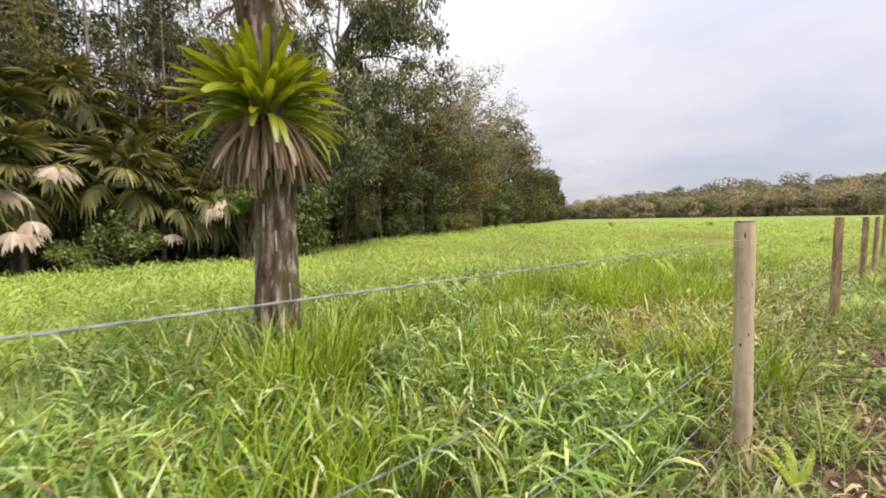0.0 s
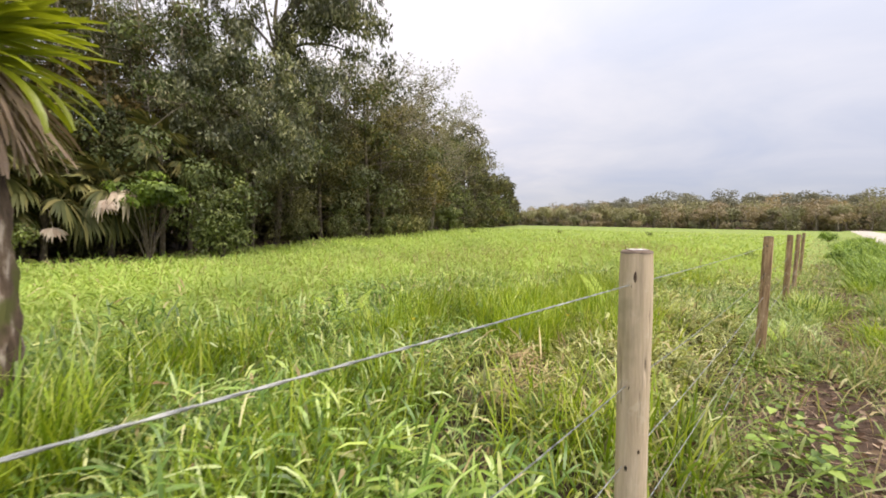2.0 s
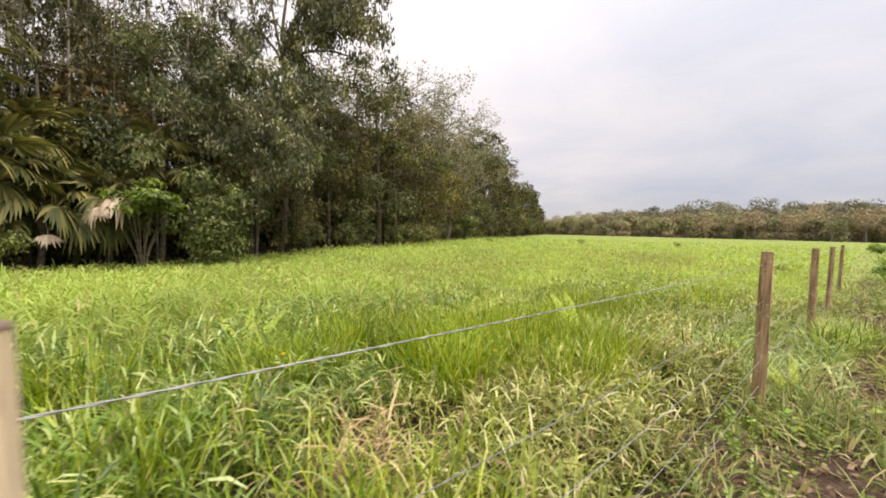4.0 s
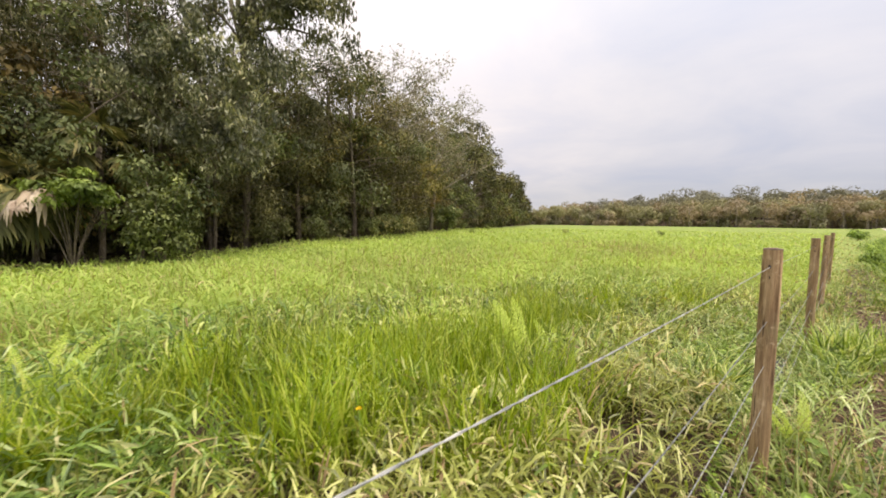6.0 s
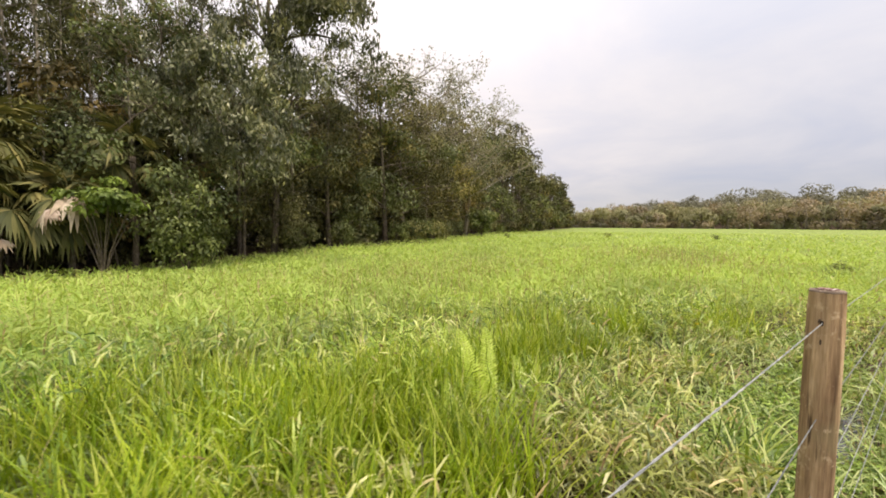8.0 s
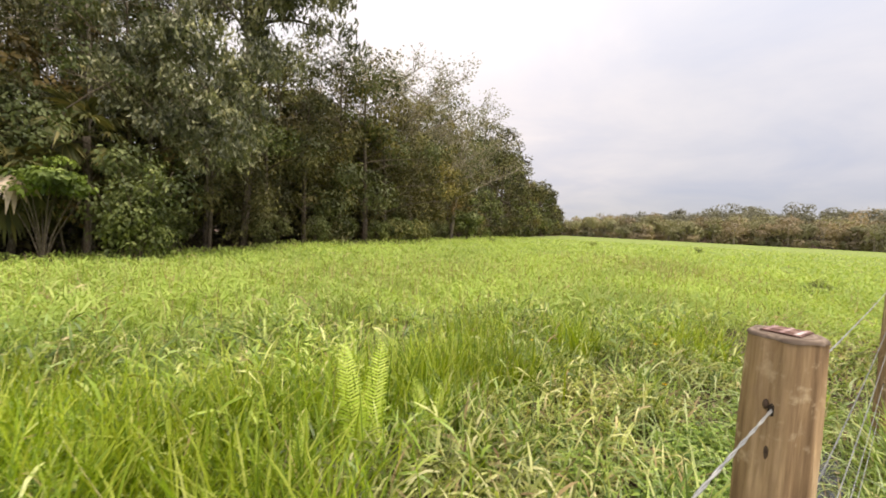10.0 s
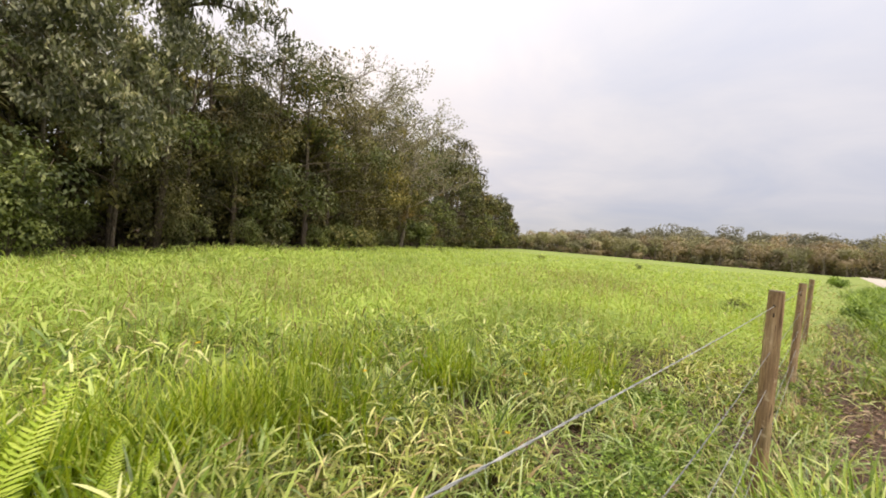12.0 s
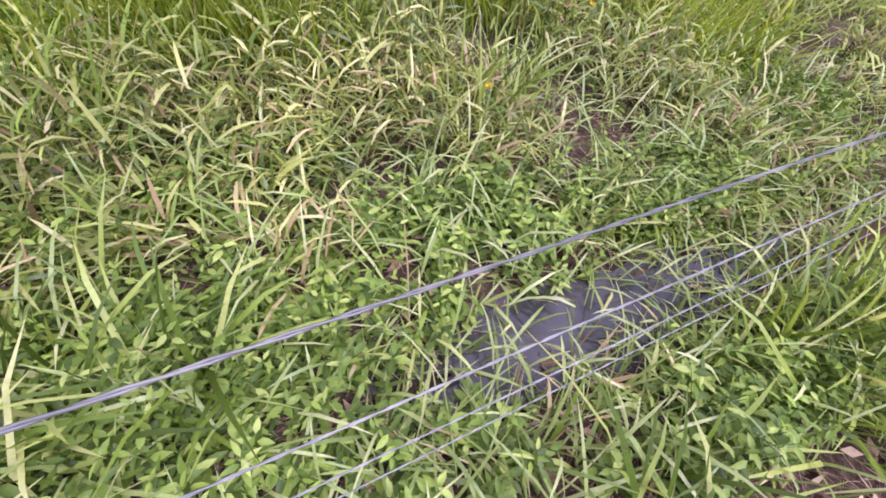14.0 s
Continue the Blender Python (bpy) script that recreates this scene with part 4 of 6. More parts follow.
def make_shrub(label, r, H, R, n, leaf, mat, cone=0.0, lift=0.0):
    ob = tagged(new("shrub"), label, "shrub")
    tubes, tips = [], []
    for c in range(12):
        az, ln = c * 2.4, H * r.uniform(0.6, 1.0)
        t = np.linspace(0, 1, 5)[:, None]
        sp = R * r.uniform(0.3, 1.0)
        stem = np.array((math.cos(az) * sp, math.sin(az) * sp, ln)) * np.concatenate([t, t, t ** 0.7], 1)
        tubes.append(tube(stem, 0.02 * (1 - 0.8 * t[:, 0]) + 0.004, 5))
        tips += [stem[2], stem[3], stem[4]]
    V, F = joined(tubes)
    V[:, 2] -= 0.05
    child("branchwork", tri_mesh("branchwork", V, F, [M_bark], True), ob)
    tips = np.array(tips)
    m = max(14, n // 110)
    u = unit(r.normal(size=(m, 3)) * (1, 1, 0.9))
    hubs = u * (R, R, H * 0.42) * r.uniform(0.35, 0.92, (m, 1)) + (0, 0, H * 0.46)
    hubs[:, :2] *= 1 - cone * np.clip(hubs[:, 2:] / H, 0, 1)
    hubs[: m // 4] = tips[r.integers(0, len(tips), m // 4)]
    C, D, L, W, face = masses(r, hubs, r.uniform(0.16, 0.42, m) * R + 0.05, n, leaf, 0.5, 0.8)
    C[:, 2] = np.maximum(lift + C[:, 2] * (1 - lift / H), 0.06)
    V, F = leaves(r, C, D, L, W, 0.15, face)
    child("foliage", tri_mesh("foliage", V, F, [mat]), ob)
    return ob


def make_understory():
    r = np.random.default_rng(41)
    bush = make_shrub("rounded leafy light green shrub at the forest edge", r, 3.3, 1.42, 6200, 0.14, M_light, 0.62)
    put_first(bush, place(bush, -6.25, 17.45))
    low = make_shrub("broad-leaved lime green shrub beside the palms", r, 3.5, 1.3, 2000, 0.2, M_lime, lift=1.8)
    put_first(low, place(low, -8.25, 16.2))
    dark = [make_shrub("dark green undergrowth shrub at the forest edge", r, 2.6, 1.6, 2400, 0.19, M_tree),
            make_shrub("olive undergrowth shrub at the forest edge", r, 3.6, 1.7, 2700, 0.2, M_tree)]
    scrub = make_shrub("dull green scrubby bush in front of the palms", r, 2.1, 1.15, 3200, 0.13, M_light)
    put_first(scrub, place(scrub, -11.2, 13.6, 20, 1.0))
    copy_thing(scrub, place(scrub, -12.1, 12.6, 140, 0.62))
    first = {0, 1}
    k = 27.0
    while k < 150:
        e, inn = along(k)
        j = int(r.integers(0, 2))
        q = e + inn * r.uniform(0.6, 1.8)
        if not (-16 < q[0] < -4.6 and 9 < q[1] < 19):
            m = place(dark[j], *q, r.uniform(0, 360), r.uniform(0.7, 1.1) * (1 + 0.004 * max(0, k - 60)))
            if j in first:
                first.discard(j)
                put_first(dark[j], m)
            else:
                copy_thing(dark[j], m)
        k += r.uniform(2.2, 4.2) if k < 90 else r.uniform(3, 5)
    glow = make_shrub("yellow-green shrub among darker trees", r, 4.6, 1.7, 2600, 0.28, M_light)
    put_first(glow, place(glow, 6.6, 50.0))


make_understory()


def fan_leaf(r, size, droop):
    """One palmate leaf at the end of its stalk, which starts at the origin and reaches along x."""
    n = 30
    stalk = size * 1.1
    k = np.linspace(0, 1, 6)
    st = np.stack([stalk * k, 0 * k, 0.32 * stalk * k - 0.75 * droop * stalk * k * k], 1)
    tip, way = st[-1], unit(st[-1] - st[-2])
    V, F, c = [], [], 0
    side = np.array((0, 1.0, 0))
    up = np.cross(way, side)
    sag = r.uniform(0, 1, 1)
    for a in np.linspace(-2.3, 2.3, n):
        d = unit(way * math.cos(a) + side * math.sin(a) + up * (0.25 * abs(math.sin(a)) + r.normal(0, 0.07)))
        q = unit(np.cross(d, up))
        ln = size * (0.72 + 0.28 * math.cos(a * 0.6)) * r.uniform(0.78, 1.08)
        loose = r.uniform(0.75, 1.35)
        w = size * 0.13
        pts = []
        for t, ww in ((0.0, 0.10), (0.35, 0.62), (0.62, 1.0), (0.84, 0.48), (1.0, 0.04)):
            fall = np.array((0, 0, -1.0)) * ln * (0.22 + droop * 0.6 + 0.35 * sag[0]) * loose * t ** 2.2
            mid = tip + d * ln * t * (1 - 0.15 * droop * t) + fall
            pts += [mid - q * w * ww / 2 - up * w * 0.18 * ww, mid + q * w * ww / 2 + up * w * 0.18 * ww]
        V += pts
        for m in range(4):
            b = c + 2 * m
            F += [(b, b + 1, b + 3), (b, b + 3, b + 2)]
        c += 10
    return tube(st, np.linspace(0.016, 0.009, 6), 5), (np.array(V), np.array(F))


def turned(V, az, tilt, at):
    m = np.array(Euler((0, -tilt, 0)).to_matrix())
    n = np.array(Euler((0, 0, az)).to_matrix())
    return V @ m.T @ n.T + at


def hung_fan(r, apex, az, size):
    """A withered fan that hangs folded from its apex, its blades drooping out towards az."""
    n = 17
    out, side, down = np.array((math.cos(az), math.sin(az), 0)), np.array((-math.sin(az), math.cos(az), 0)), np.array((0, 0, -1.0))
    bits = []
    for a in np.linspace(-1.25, 1.25, n):
        a += r.normal(0, 0.05)
        ln = size * (0.74 + 0.26 * math.cos(a)) * r.uniform(0.75, 1.1)
        curl, w = r.uniform(0.5, 1.1), size * 0.15 * r.uniform(0.8, 1.2)
        V = []
        for t, ww in ((0.0, 0.12), (0.3, 0.7), (0.6, 1.0), (0.85, 0.5), (1.0, 0.05)):
            way = side * math.sin(a) * (t - 0.22 * curl * t * t) + out * (0.55 * t - 0.35 * curl * t * t) * math.cos(a) + down * (0.25 * t + 0.7 * curl * t * t) * (0.55 + 0.45 * math.cos(a))
            across = unit(side * math.cos(a) + down * math.sin(a) * -0.5 + out * r.normal(0, 0.25))
            mid = apex + way * ln
            V += [mid - across * w * ww / 2, mid + across * w * ww / 2]
        F = [f for m in range(4) for f in ((2 * m, 2 * m + 1, 2 * m + 3), (2 * m, 2 * m + 3, 2 * m + 2))]
        bits.append((np.array(V), np.array(F)))
    return joined(bits)


def make_palm(x, y, stem, size, seed, count, hung, label):
    r = np.random.default_rng(seed)
    ob = tagged(new("fan_palm"), label, "palm")
    ob.matrix_basis = pose(x, y, float(ground_z(x, y)))
    k = np.linspace(0, 1, 8)
    V, F = tube(np.stack([0.1 * np.sin(3 * k), 0.1 * k, (stem + 0.5) * k - 0.1], 1), 0.11 + 0.03 * np.sin(20 * k), 8)
    child("trunk", tri_mesh("trunk", V, F, [M_bark], True), ob)
    top = np.array((0.03, 0.1, stem + 0.5))
    for c in range(count):
        az = c * 2.39996 + r.uniform(-0.3, 0.3)
        tilt = 1.15 - 1.75 * (c / count) + r.uniform(-0.15, 0.15)
        s = size * r.uniform(0.85, 1.15)
        (a, b), (v, f) = fan_leaf(r, s, 0.25 + 0.5 * c / count)
        fr = child("frond", tri_mesh("frond", turned(v, az, tilt, top), f, [M_palm]), ob)
        child("stalk", tri_mesh("stalk", turned(a, az, tilt, top), b, [M_palm], True), fr)
    for px, py, pz, az, k in hung:
        at = np.array((px - x, py - y, pz - float(ground_z(x, y))))
        fr = child("dead_frond", tri_mesh("dead_frond", *hung_fan(r, at, az, k), [M_palm_dry]), ob, "bleached dead hanging frond")
        st = np.stack([top + (at - top) * q + (0, 0, 0.5 * q * (1 - q)) for q in np.linspace(0, 1, 7)])
        child("stalk", tri_mesh("stalk", *tube(st, np.linspace(0.018, 0.010, 7), 5), [M_palm_dry], True), fr)


PALM = "fan palm with drooping green leaves and bleached dead fronds"
make_palm(-9.9, 16.7, 2.0, 0.95, 51, 20, [(-8.75, 15.75, 2.3, -0.35, 1.1), (-9.0, 15.3, 1.9, -1.7, 0.85)], PALM)
make_palm(-11.3, 15.6, 1.9, 0.95, 58, 18, [(-10.45, 15.05, 0.95, -0.8, 0.55)], PALM)
make_palm(-11.9, 14.8, 2.9, 1.0, 52, 20, [], "fan palm with drooping green leaves under the trees")
make_palm(-13.7, 12.6, 2.9, 1.0, 53, 20, [(-12.5, 12.8, 3.25, -0.8, 1.05), (-12.5, 11.9, 1.5, -0.2, 0.8)], PALM)
make_palm(-12.6, 16.4, 4.2, 1.0, 54, 20, [], "tall fan palm with drooping green leaves under the trees")
make_palm(-9.2, 18.6, 4.1, 0.85, 55, 16, [], "fan palm with drooping green leaves under the trees")
make_palm(-15.2, 13.8, 4.6, 1.1, 56, 20, [], "tall fan palm with drooping green leaves under the trees")
make_palm(-14.3, 11.2, 2.4, 1.0, 57, 18, [(-12.95, 11.6, 2.45, -0.7, 0.95), (-12.6, 11.5, 1.2, -0.5, 0.9)], PALM)
make_palm(-14.6, 15.6, 6.2, 1.05, 59, 18, [], "tall fan palm with drooping green leaves under the trees")

# ---------------------------------------------------------------- tree with the bromeliad


def make_host_tree():
    r = np.random.default_rng(61)
    x, y = -1.38, 3.25
    ob = tagged(new("host_tree"), "dead standing tree trunk with peeling grey bark and moss", "tree trunk")
    ob.matrix_basis = pose(x, y, float(ground_z(x, y)))
    k = np.linspace(0, 1, 46)
    n = 40
    a = np.linspace(0, 2 * math.pi, n, endpoint=False)
    H = 3.9
    z = k * H - 0.15
    rad = 0.118 + 0.045 * (1 - k) ** 1.3 + 0.035 * np.exp(-z / 0.25) + 0.012 * np.sin(9 * k)
    ridge = 0.010 * np.sin(7 * a[None] + 3 * np.sin(2.1 * z[:, None])) + 0.008 * np.sin(13 * a[None] + 5 * z[:, None]) + 0.006 * r.normal(size=(46, n))
    flake = 0.014 * (np.sin(17 * a[None] + 9 * np.sin(4 * z[:, None]) + 2 * z[:, None]) > 0.72)
    R = rad[:, None] * (1 + 0.05 * np.sin(2 * a[None] + 1)) + ridge + flake
    cx, cy = 0.05 * np.sin(1.4 * k * 3) + 0.03 * k, 0.04 * np.sin(4 * k)
    V = np.stack([cx[:, None] + R * np.cos(a), cy[:, None] + R * np.sin(a), np.repeat(z[:, None], n, 1)], -1).reshape(-1, 3)
    i, j = np.meshgrid(np.arange(45), np.arange(n), indexing="ij")
    p, q = (i * n + j).ravel(), (i * n + (j + 1) % n).ravel()
    F = np.stack([p, q, q + n, p + n], 1)
    child("trunk", tri_mesh("trunk", V, F, [M_bark_host]), ob)
    top = tube(np.array([(cx[-1], cy[-1], H - 0.15), (cx[-1], cy[-1], H - 0.1)]), np.array((0.13, 0.05)), 12)
    child("broken_top", tri_mesh("broken_top", top[0], top[1], [M_bark_host]), ob)
    # loose strips of bark
    for c in range(20):
        az, zz, ln, w = r.uniform(0, 6.28), r.uniform(0.3, 1.65), r.uniform(0.08, 0.26), r.uniform(0.006, 0.018)
        rr = np.interp(zz, z, rad) + 0.016
        t = np.linspace(0, 1, 5)
        curl = rr + 0.004 + 0.022 * (t ** 3) * r.uniform(0.2, 1.0)
        P = [np.stack([0.03 + curl * np.cos(az + s * w / rr), curl * np.sin(az + s * w / rr), zz - ln * t + 0.01 * s], 1) for s in (-0.5, 0.5)]
        V = np.stack(P, 1).reshape(-1, 3)
        V = np.concatenate([V, V * (0.97, 0.97, 1.0)])
        F = [(2 * m, 2 * m + 1, 2 * m + 3, 2 * m + 2) for m in range(4)] + [(10 + 2 * m, 12 + 2 * m, 13 + 2 * m, 11 + 2 * m) for m in range(4)]
        child("bark_strip", tri_mesh("bark_strip", V, F, [M_bark_strip]), ob, "pale curling strip of bark")
    return x, y


def strap(r, az, lean, bend, L, W, root, twist=0.0):
    """A strap-shaped channelled leaf."""
    t = np.linspace(0, 1, 8)
    phi = lean + bend * t ** 1.3
    step = np.diff(t, prepend=0) * L
    hx, hz = np.cumsum(np.sin(phi) * step), np.cumsum(np.cos(phi) * step)
    w = W * np.array((0.6, 0.85, 1.0, 1.0, 1.0, 0.97, 0.86, 0.42)) / 2
    h = np.array((math.cos(az), math.sin(az), 0))
    s = np.array((-math.sin(az), math.cos(az), 0)) * math.cos(twist) + np.array((0, 0, math.sin(twist)))
    mid = root + hx[:, None] * h + hz[:, None] * np.array((0, 0, 1.0))
    nrm = np.stack([-np.cos(phi), np.sin(phi)], 1)
    up = nrm[:, :1] * h + nrm[:, 1:] * np.array((0, 0, 1.0))
    V = np.stack([mid - s * w[:, None] + up * w[:, None] * 0.35, mid, mid + s * w[:, None] + up * w[:, None] * 0.35], 1).reshape(-1, 3)
    F = []
    for m in range(7):
        b = 3 * m
        F += [(b, b + 1, b + 4, b + 3), (b + 1, b + 2, b + 5, b + 4)]
    return V, np.array(F)


def make_bromeliad(x, y):
    r = np.random.default_rng(62)
    ob = tagged(new("bromeliad"), "large yellow-green bromeliad with a skirt of dead leaves on the trunk", "bromeliad")
    ob.matrix_basis = pose(x, y, float(ground_z(x, y)))
    centre = np.array((0.03, 0.0, 2.22))
    for c in range(210):
        q = (c + 0.5) / 210
        az = c * 2.39996 + r.uniform(-0.35, 0.35)
        root = centre + np.array((math.cos(az), math.sin(az), 0)) * 0.10 + (0, 0, r.uniform(-0.06, 0.12) + 0.12 * (1 - q))
        V, F = strap(r, az, 0.36 + 1.08 * q ** 0.8 + r.normal(0, 0.16), 0.15 + 0.25 * q + r.normal(0, 0.22), (0.43 + 0.18 * q) * r.uniform(0.74, 1.12), r.uniform(0.042, 0.068), root, r.normal(0, 0.35))
        child("leaf", tri_mesh("leaf", V, F, [M_brom], True), ob)
    for c in range(24):
        az = c * 2.39996 + r.uniform(-0.3, 0.3)
        root = centre + np.array((math.cos(az), math.sin(az), 0)) * 0.12 - (0, 0, 0.05)
        V, F = strap(r, az, r.uniform(1.3, 1.7), r.uniform(0.7, 1.3), r.uniform(0.5, 0.68), r.uniform(0.04, 0.06), root, r.normal(0, 0.4))
        child("leaf", tri_mesh("leaf", V, F, [M_brom], True), ob)
    for c in range(260):
        az = c * 2.39996 + r.uniform(-0.3, 0.3)
        root = centre + np.array((math.cos(az), math.sin(az), 0)) * 0.15 - (0, 0, r.uniform(0.0, 0.16))
        V, F = strap(r, az, r.uniform(2.15, 2.9), r.uniform(0.25, 0.65), r.uniform(0.3, 0.6), r.uniform(0.014, 0.04), root, r.normal(0, 0.8))
        child("dead_leaf", tri_mesh("dead_leaf", V, F, [M_brom_dry], True), ob, "dry brown hanging leaf")
    ob2 = tagged(new("dry_epiphyte"), "withered grey epiphyte tuft hanging on the trunk", "bromeliad")
    ob2.matrix_basis = pose(x, y, float(ground_z(x, y)))
    for c in range(60):
        az = c * 2.39996
        root = np.array((0.05 + 0.14 * math.cos(az), 0.13 * math.sin(az), 3.35 - r.uniform(0, 0.25)))
        V, F = strap(r, az, r.uniform(1.5, 2.3), r.uniform(0.5, 0.9), r.uniform(0.2, 0.42), r.uniform(0.014, 0.03), root, r.normal(0, 0.8))
        child("dead_leaf", tri_mesh("dead_leaf", V, F, [M_brom_dry], True), ob2)


M_bark_strip = material("pale_bark_strip", shade_bark((0.20, 0.16, 0.145), (0.36, 0.30, 0.28), (0.6, 0.54, 0.51)))
make_bromeliad(*make_host_tree())

# ---------------------------------------------------------------- fence
POSTS = [(-4.4, 0.0, 1.37, 0.0, 0.0), (0.0, 0.0, 1.30, 0.0, -1.5), (4.18, 0.0114, 1.265, 0.0, 0.0), (8.06, 0.0, 1.225, 0.0, 0.0), (11.87, 0.0, 1.185, 0.6, 0.8),
         (16.1, 0.0, 1.17, 0.5, 1.0)]
DROPS = (0.095, 0.392, 0.638, 0.89, 1.10)


def make_post(s, o, top, lx, ly, seed):
    r = np.random.default_rng(seed)
    x, y = fence_xy(s, o)
    z0 = float(ground_z(x, y))
    H = top - z0
    ob = tagged(new("fence_post"), "round bleached beige timber fence post with a dark notch" if abs(s) < 1 else "round weathered brown timber fence post with checks, standing in grass", "fence post", "fence posts")
    turn = pose(0, 0, 0, lx, ly, 0)
    slip = turn @ Vector((0, 0, H))
    ob.matrix_basis = pose(x - slip.x, y - slip.y, z0) @ turn @ pose(0, 0, 0, 0, 0, -12 if abs(s) < 1 else r.uniform(0, 40))
    n, m = 28, 26
    a = np.linspace(0, 2 * math.pi, n, endpoint=False)
    k = np.linspace(0, 1, m)
    z = -0.3 + (H + 0.3) * k
    R0 = 0.0452 - 0.0006 * k + 0.0010 * np.sin(14 * k + seed)
    R = R0[:, None] + 0.0012 * np.sin(3 * a[None] + seed + 2 * k[:, None]) + 0.0006 * r.normal(size=(m, n))
    # drying checks: narrow grooves that run down the grain
    for c in range(3):
        at, top, ln = r.integers(0, n), r.uniform(0.6, 1.0), r.uniform(0.25, 0.5)
        R[:, at] -= 0.006 * ((k < top) & (k > top - ln))
    for c in range(4):
        at = (5 + 7 * c + seed) % n
        R[-4:, at] -= np.array((0.002, 0.004, 0.006, 0.007))
    R[-1] -= 0.0016
    V = np.stack([R * np.cos(a), R * np.sin(a), np.repeat(z[:, None], n, 1)], -1).reshape(-1, 3)
    i, j = np.meshgrid(np.arange(m - 1), np.arange(n), indexing="ij")
    p, q = (i * n + j).ravel(), (i * n + (j + 1) % n).ravel()
    child("shaft", tri_mesh("shaft", V, np.stack([p, q, q + n, p + n], 1), [M_post_pale if abs(s) < 1 else M_post], True), ob)
    rim = V[-n:].copy()
    rim2 = rim * (0.93, 0.93, 1.0) + (0, 0, 0.003)
    low = rim * (1.035, 1.035, 1.0) - np.stack([0 * a, 0 * a, (0.004 if abs(s) < 1 else 0.003) + 0.001 * np.sin(5 * a + seed)], 1)
    W = np.concatenate([rim * (1.02, 1.02, 1.0), rim2, [(0, 0, H + 0.004)], low])
    F = [(c, (c + 1) % n, n + (c + 1) % n) for c in range(n)] + [(c, n + (c + 1) % n, n + c) for c in range(n)] + [(n + c, n + (c + 1) % n, 2 * n) for c in range(n)]
    F += [(2 * n + 1 + c, 2 * n + 1 + (c + 1) % n, (c + 1) % n) for c in range(n)] + [(2 * n + 1 + c, (c + 1) % n, c) for c in range(n)]
    child("end_grain", tri_mesh("end_grain", W, F, [M_end]), ob, "grey weathered sawn end")
    # gang nail plate hammered into the end: a ribbed sheet
    if s < 6 and s > -1:
        for c in range(3):
            bm = bmesh.new()
            bmesh.ops.create_cube(bm, size=1.0, matrix=Matrix.Translation((0.004 - 0.002 * c, -0.016 + 0.016 * c, H + 0.0058)) @ Matrix.Diagonal((0.050 - 0.006 * (c == 2), 0.0046, 0.0012, 1)))
            bmesh.ops.bevel(bm, geom=bm.edges[:], offset=0.0003, segments=1, affect="EDGES")
            part("plate_rib", bm, M_rib if s < 1 else M_plate_worn, ob, "bright worn metal plate rib" if s < 1 else "rusted worn metal plate rib")
        bm = bmesh.new()
        bmesh.ops.create_cube(bm, size=1.0, matrix=Matrix.Translation((0.002, 0, H + 0.0048)) @ Matrix.Diagonal((0.052, 0.044, 0.0016, 1)))
        part("plate", bm, M_plate, ob, "rust-stained metal anti-split plate")
    # dark plugs that paint the shade in the bored holes that carry the wires, and knots
    inv = ob.matrix_basis.to_3x3().inverted()
    for d in DROPS:
        for sign in (-1, 1):
            w = inv @ Vector((U[0] * sign, U[1] * sign, 0))
            bm = bmesh.new()
            bmesh.ops.create_cone(bm, cap_ends=True, segments=10, radius1=0.0045, radius2=0.0045, depth=0.01,
                                  matrix=Matrix.Translation((w.x * 0.0395, w.y * 0.0395, H - d)) @ w.to_track_quat("Z", "Y").to_matrix().to_4x4() @ Matrix.Diagonal((1.0, 1.9, 1, 1)))
            part("wire_hole", bm, M_hole_shade, ob, "dark plug coloured as the shade in a wire hole")
    marks = [(radians(-126), H - 0.07, 1.5), (radians(-95), 0.55 * H, 0.7)] if abs(s) < 1 else [(radians(-140), H - 0.155, 1.4), (radians(-150), H - 0.09, 0.6), (radians(-118), H - 0.36, 1.0), (radians(-160), 0.4 * H, 0.8)]
    for az, zz, k in marks:
        w = inv @ Vector((math.cos(az), math.sin(az), 0))
        w.z = 0
        w.normalize()
        bm = bmesh.new()
        bmesh.ops.create_icosphere(bm, subdivisions=2, radius=0.011, matrix=Matrix.Translation(w * 0.0405 + Vector((0, 0, zz))) @ w.to_track_quat("Z", "Y").to_matrix().to_4x4() @ Matrix.Diagonal((0.42 * k ** 0.5, 1.1 * k, 0.42, 1)))
        part("knot", bm, M_knot, ob, "dark brown knot")
    return z0 + H


TOPS = []
for c, (s, o, H, lx, ly) in enumerate(POSTS):
    TOPS.append(make_post(s, o, H, lx, ly, 70 + c))


def make_wire(level):
    s0 = np.array([p[0] for p in POSTS])
    z0 = np.array(TOPS) - DROPS[level]
    o0 = np.array([p[1] for p in POSTS])
    s = np.concatenate([np.arange(-4.3, 13.0, 0.02), np.arange(13.0, 16.05, 0.06)])
    k = np.clip(np.searchsorted(s0, s) - 1, 0, len(s0) - 2)
    f = (s - s0[k]) / (s0[k + 1] - s0[k])
    z = np.interp(s, s0, z0) - (0.010, 0.03, 0.02, 0.015, 0.02)[level] * 4 * f * (1 - f)
    ph = s * 2 * math.pi / 0.085 + level
    parts = []
    for t in (0, math.pi):
        rr = 0.00105
        x, y = fence_xy(s, np.interp(s, s0, o0) + rr * np.cos(ph + t))
        parts.append(tube(np.stack([x, y, z + rr * np.sin(ph + t)], 1), np.full(len(s), 0.0012), 4, False))
    V, F = joined(parts)
    tagged(new("fence_wire", tri_mesh("fence_wire", V, F, [M_wire_dark if level == 1 else M_wire], True)), "twisted galvanised wire strung through the fence posts", "wire", "fence wires")


for level in range(len(DROPS)):
    make_wire(level)

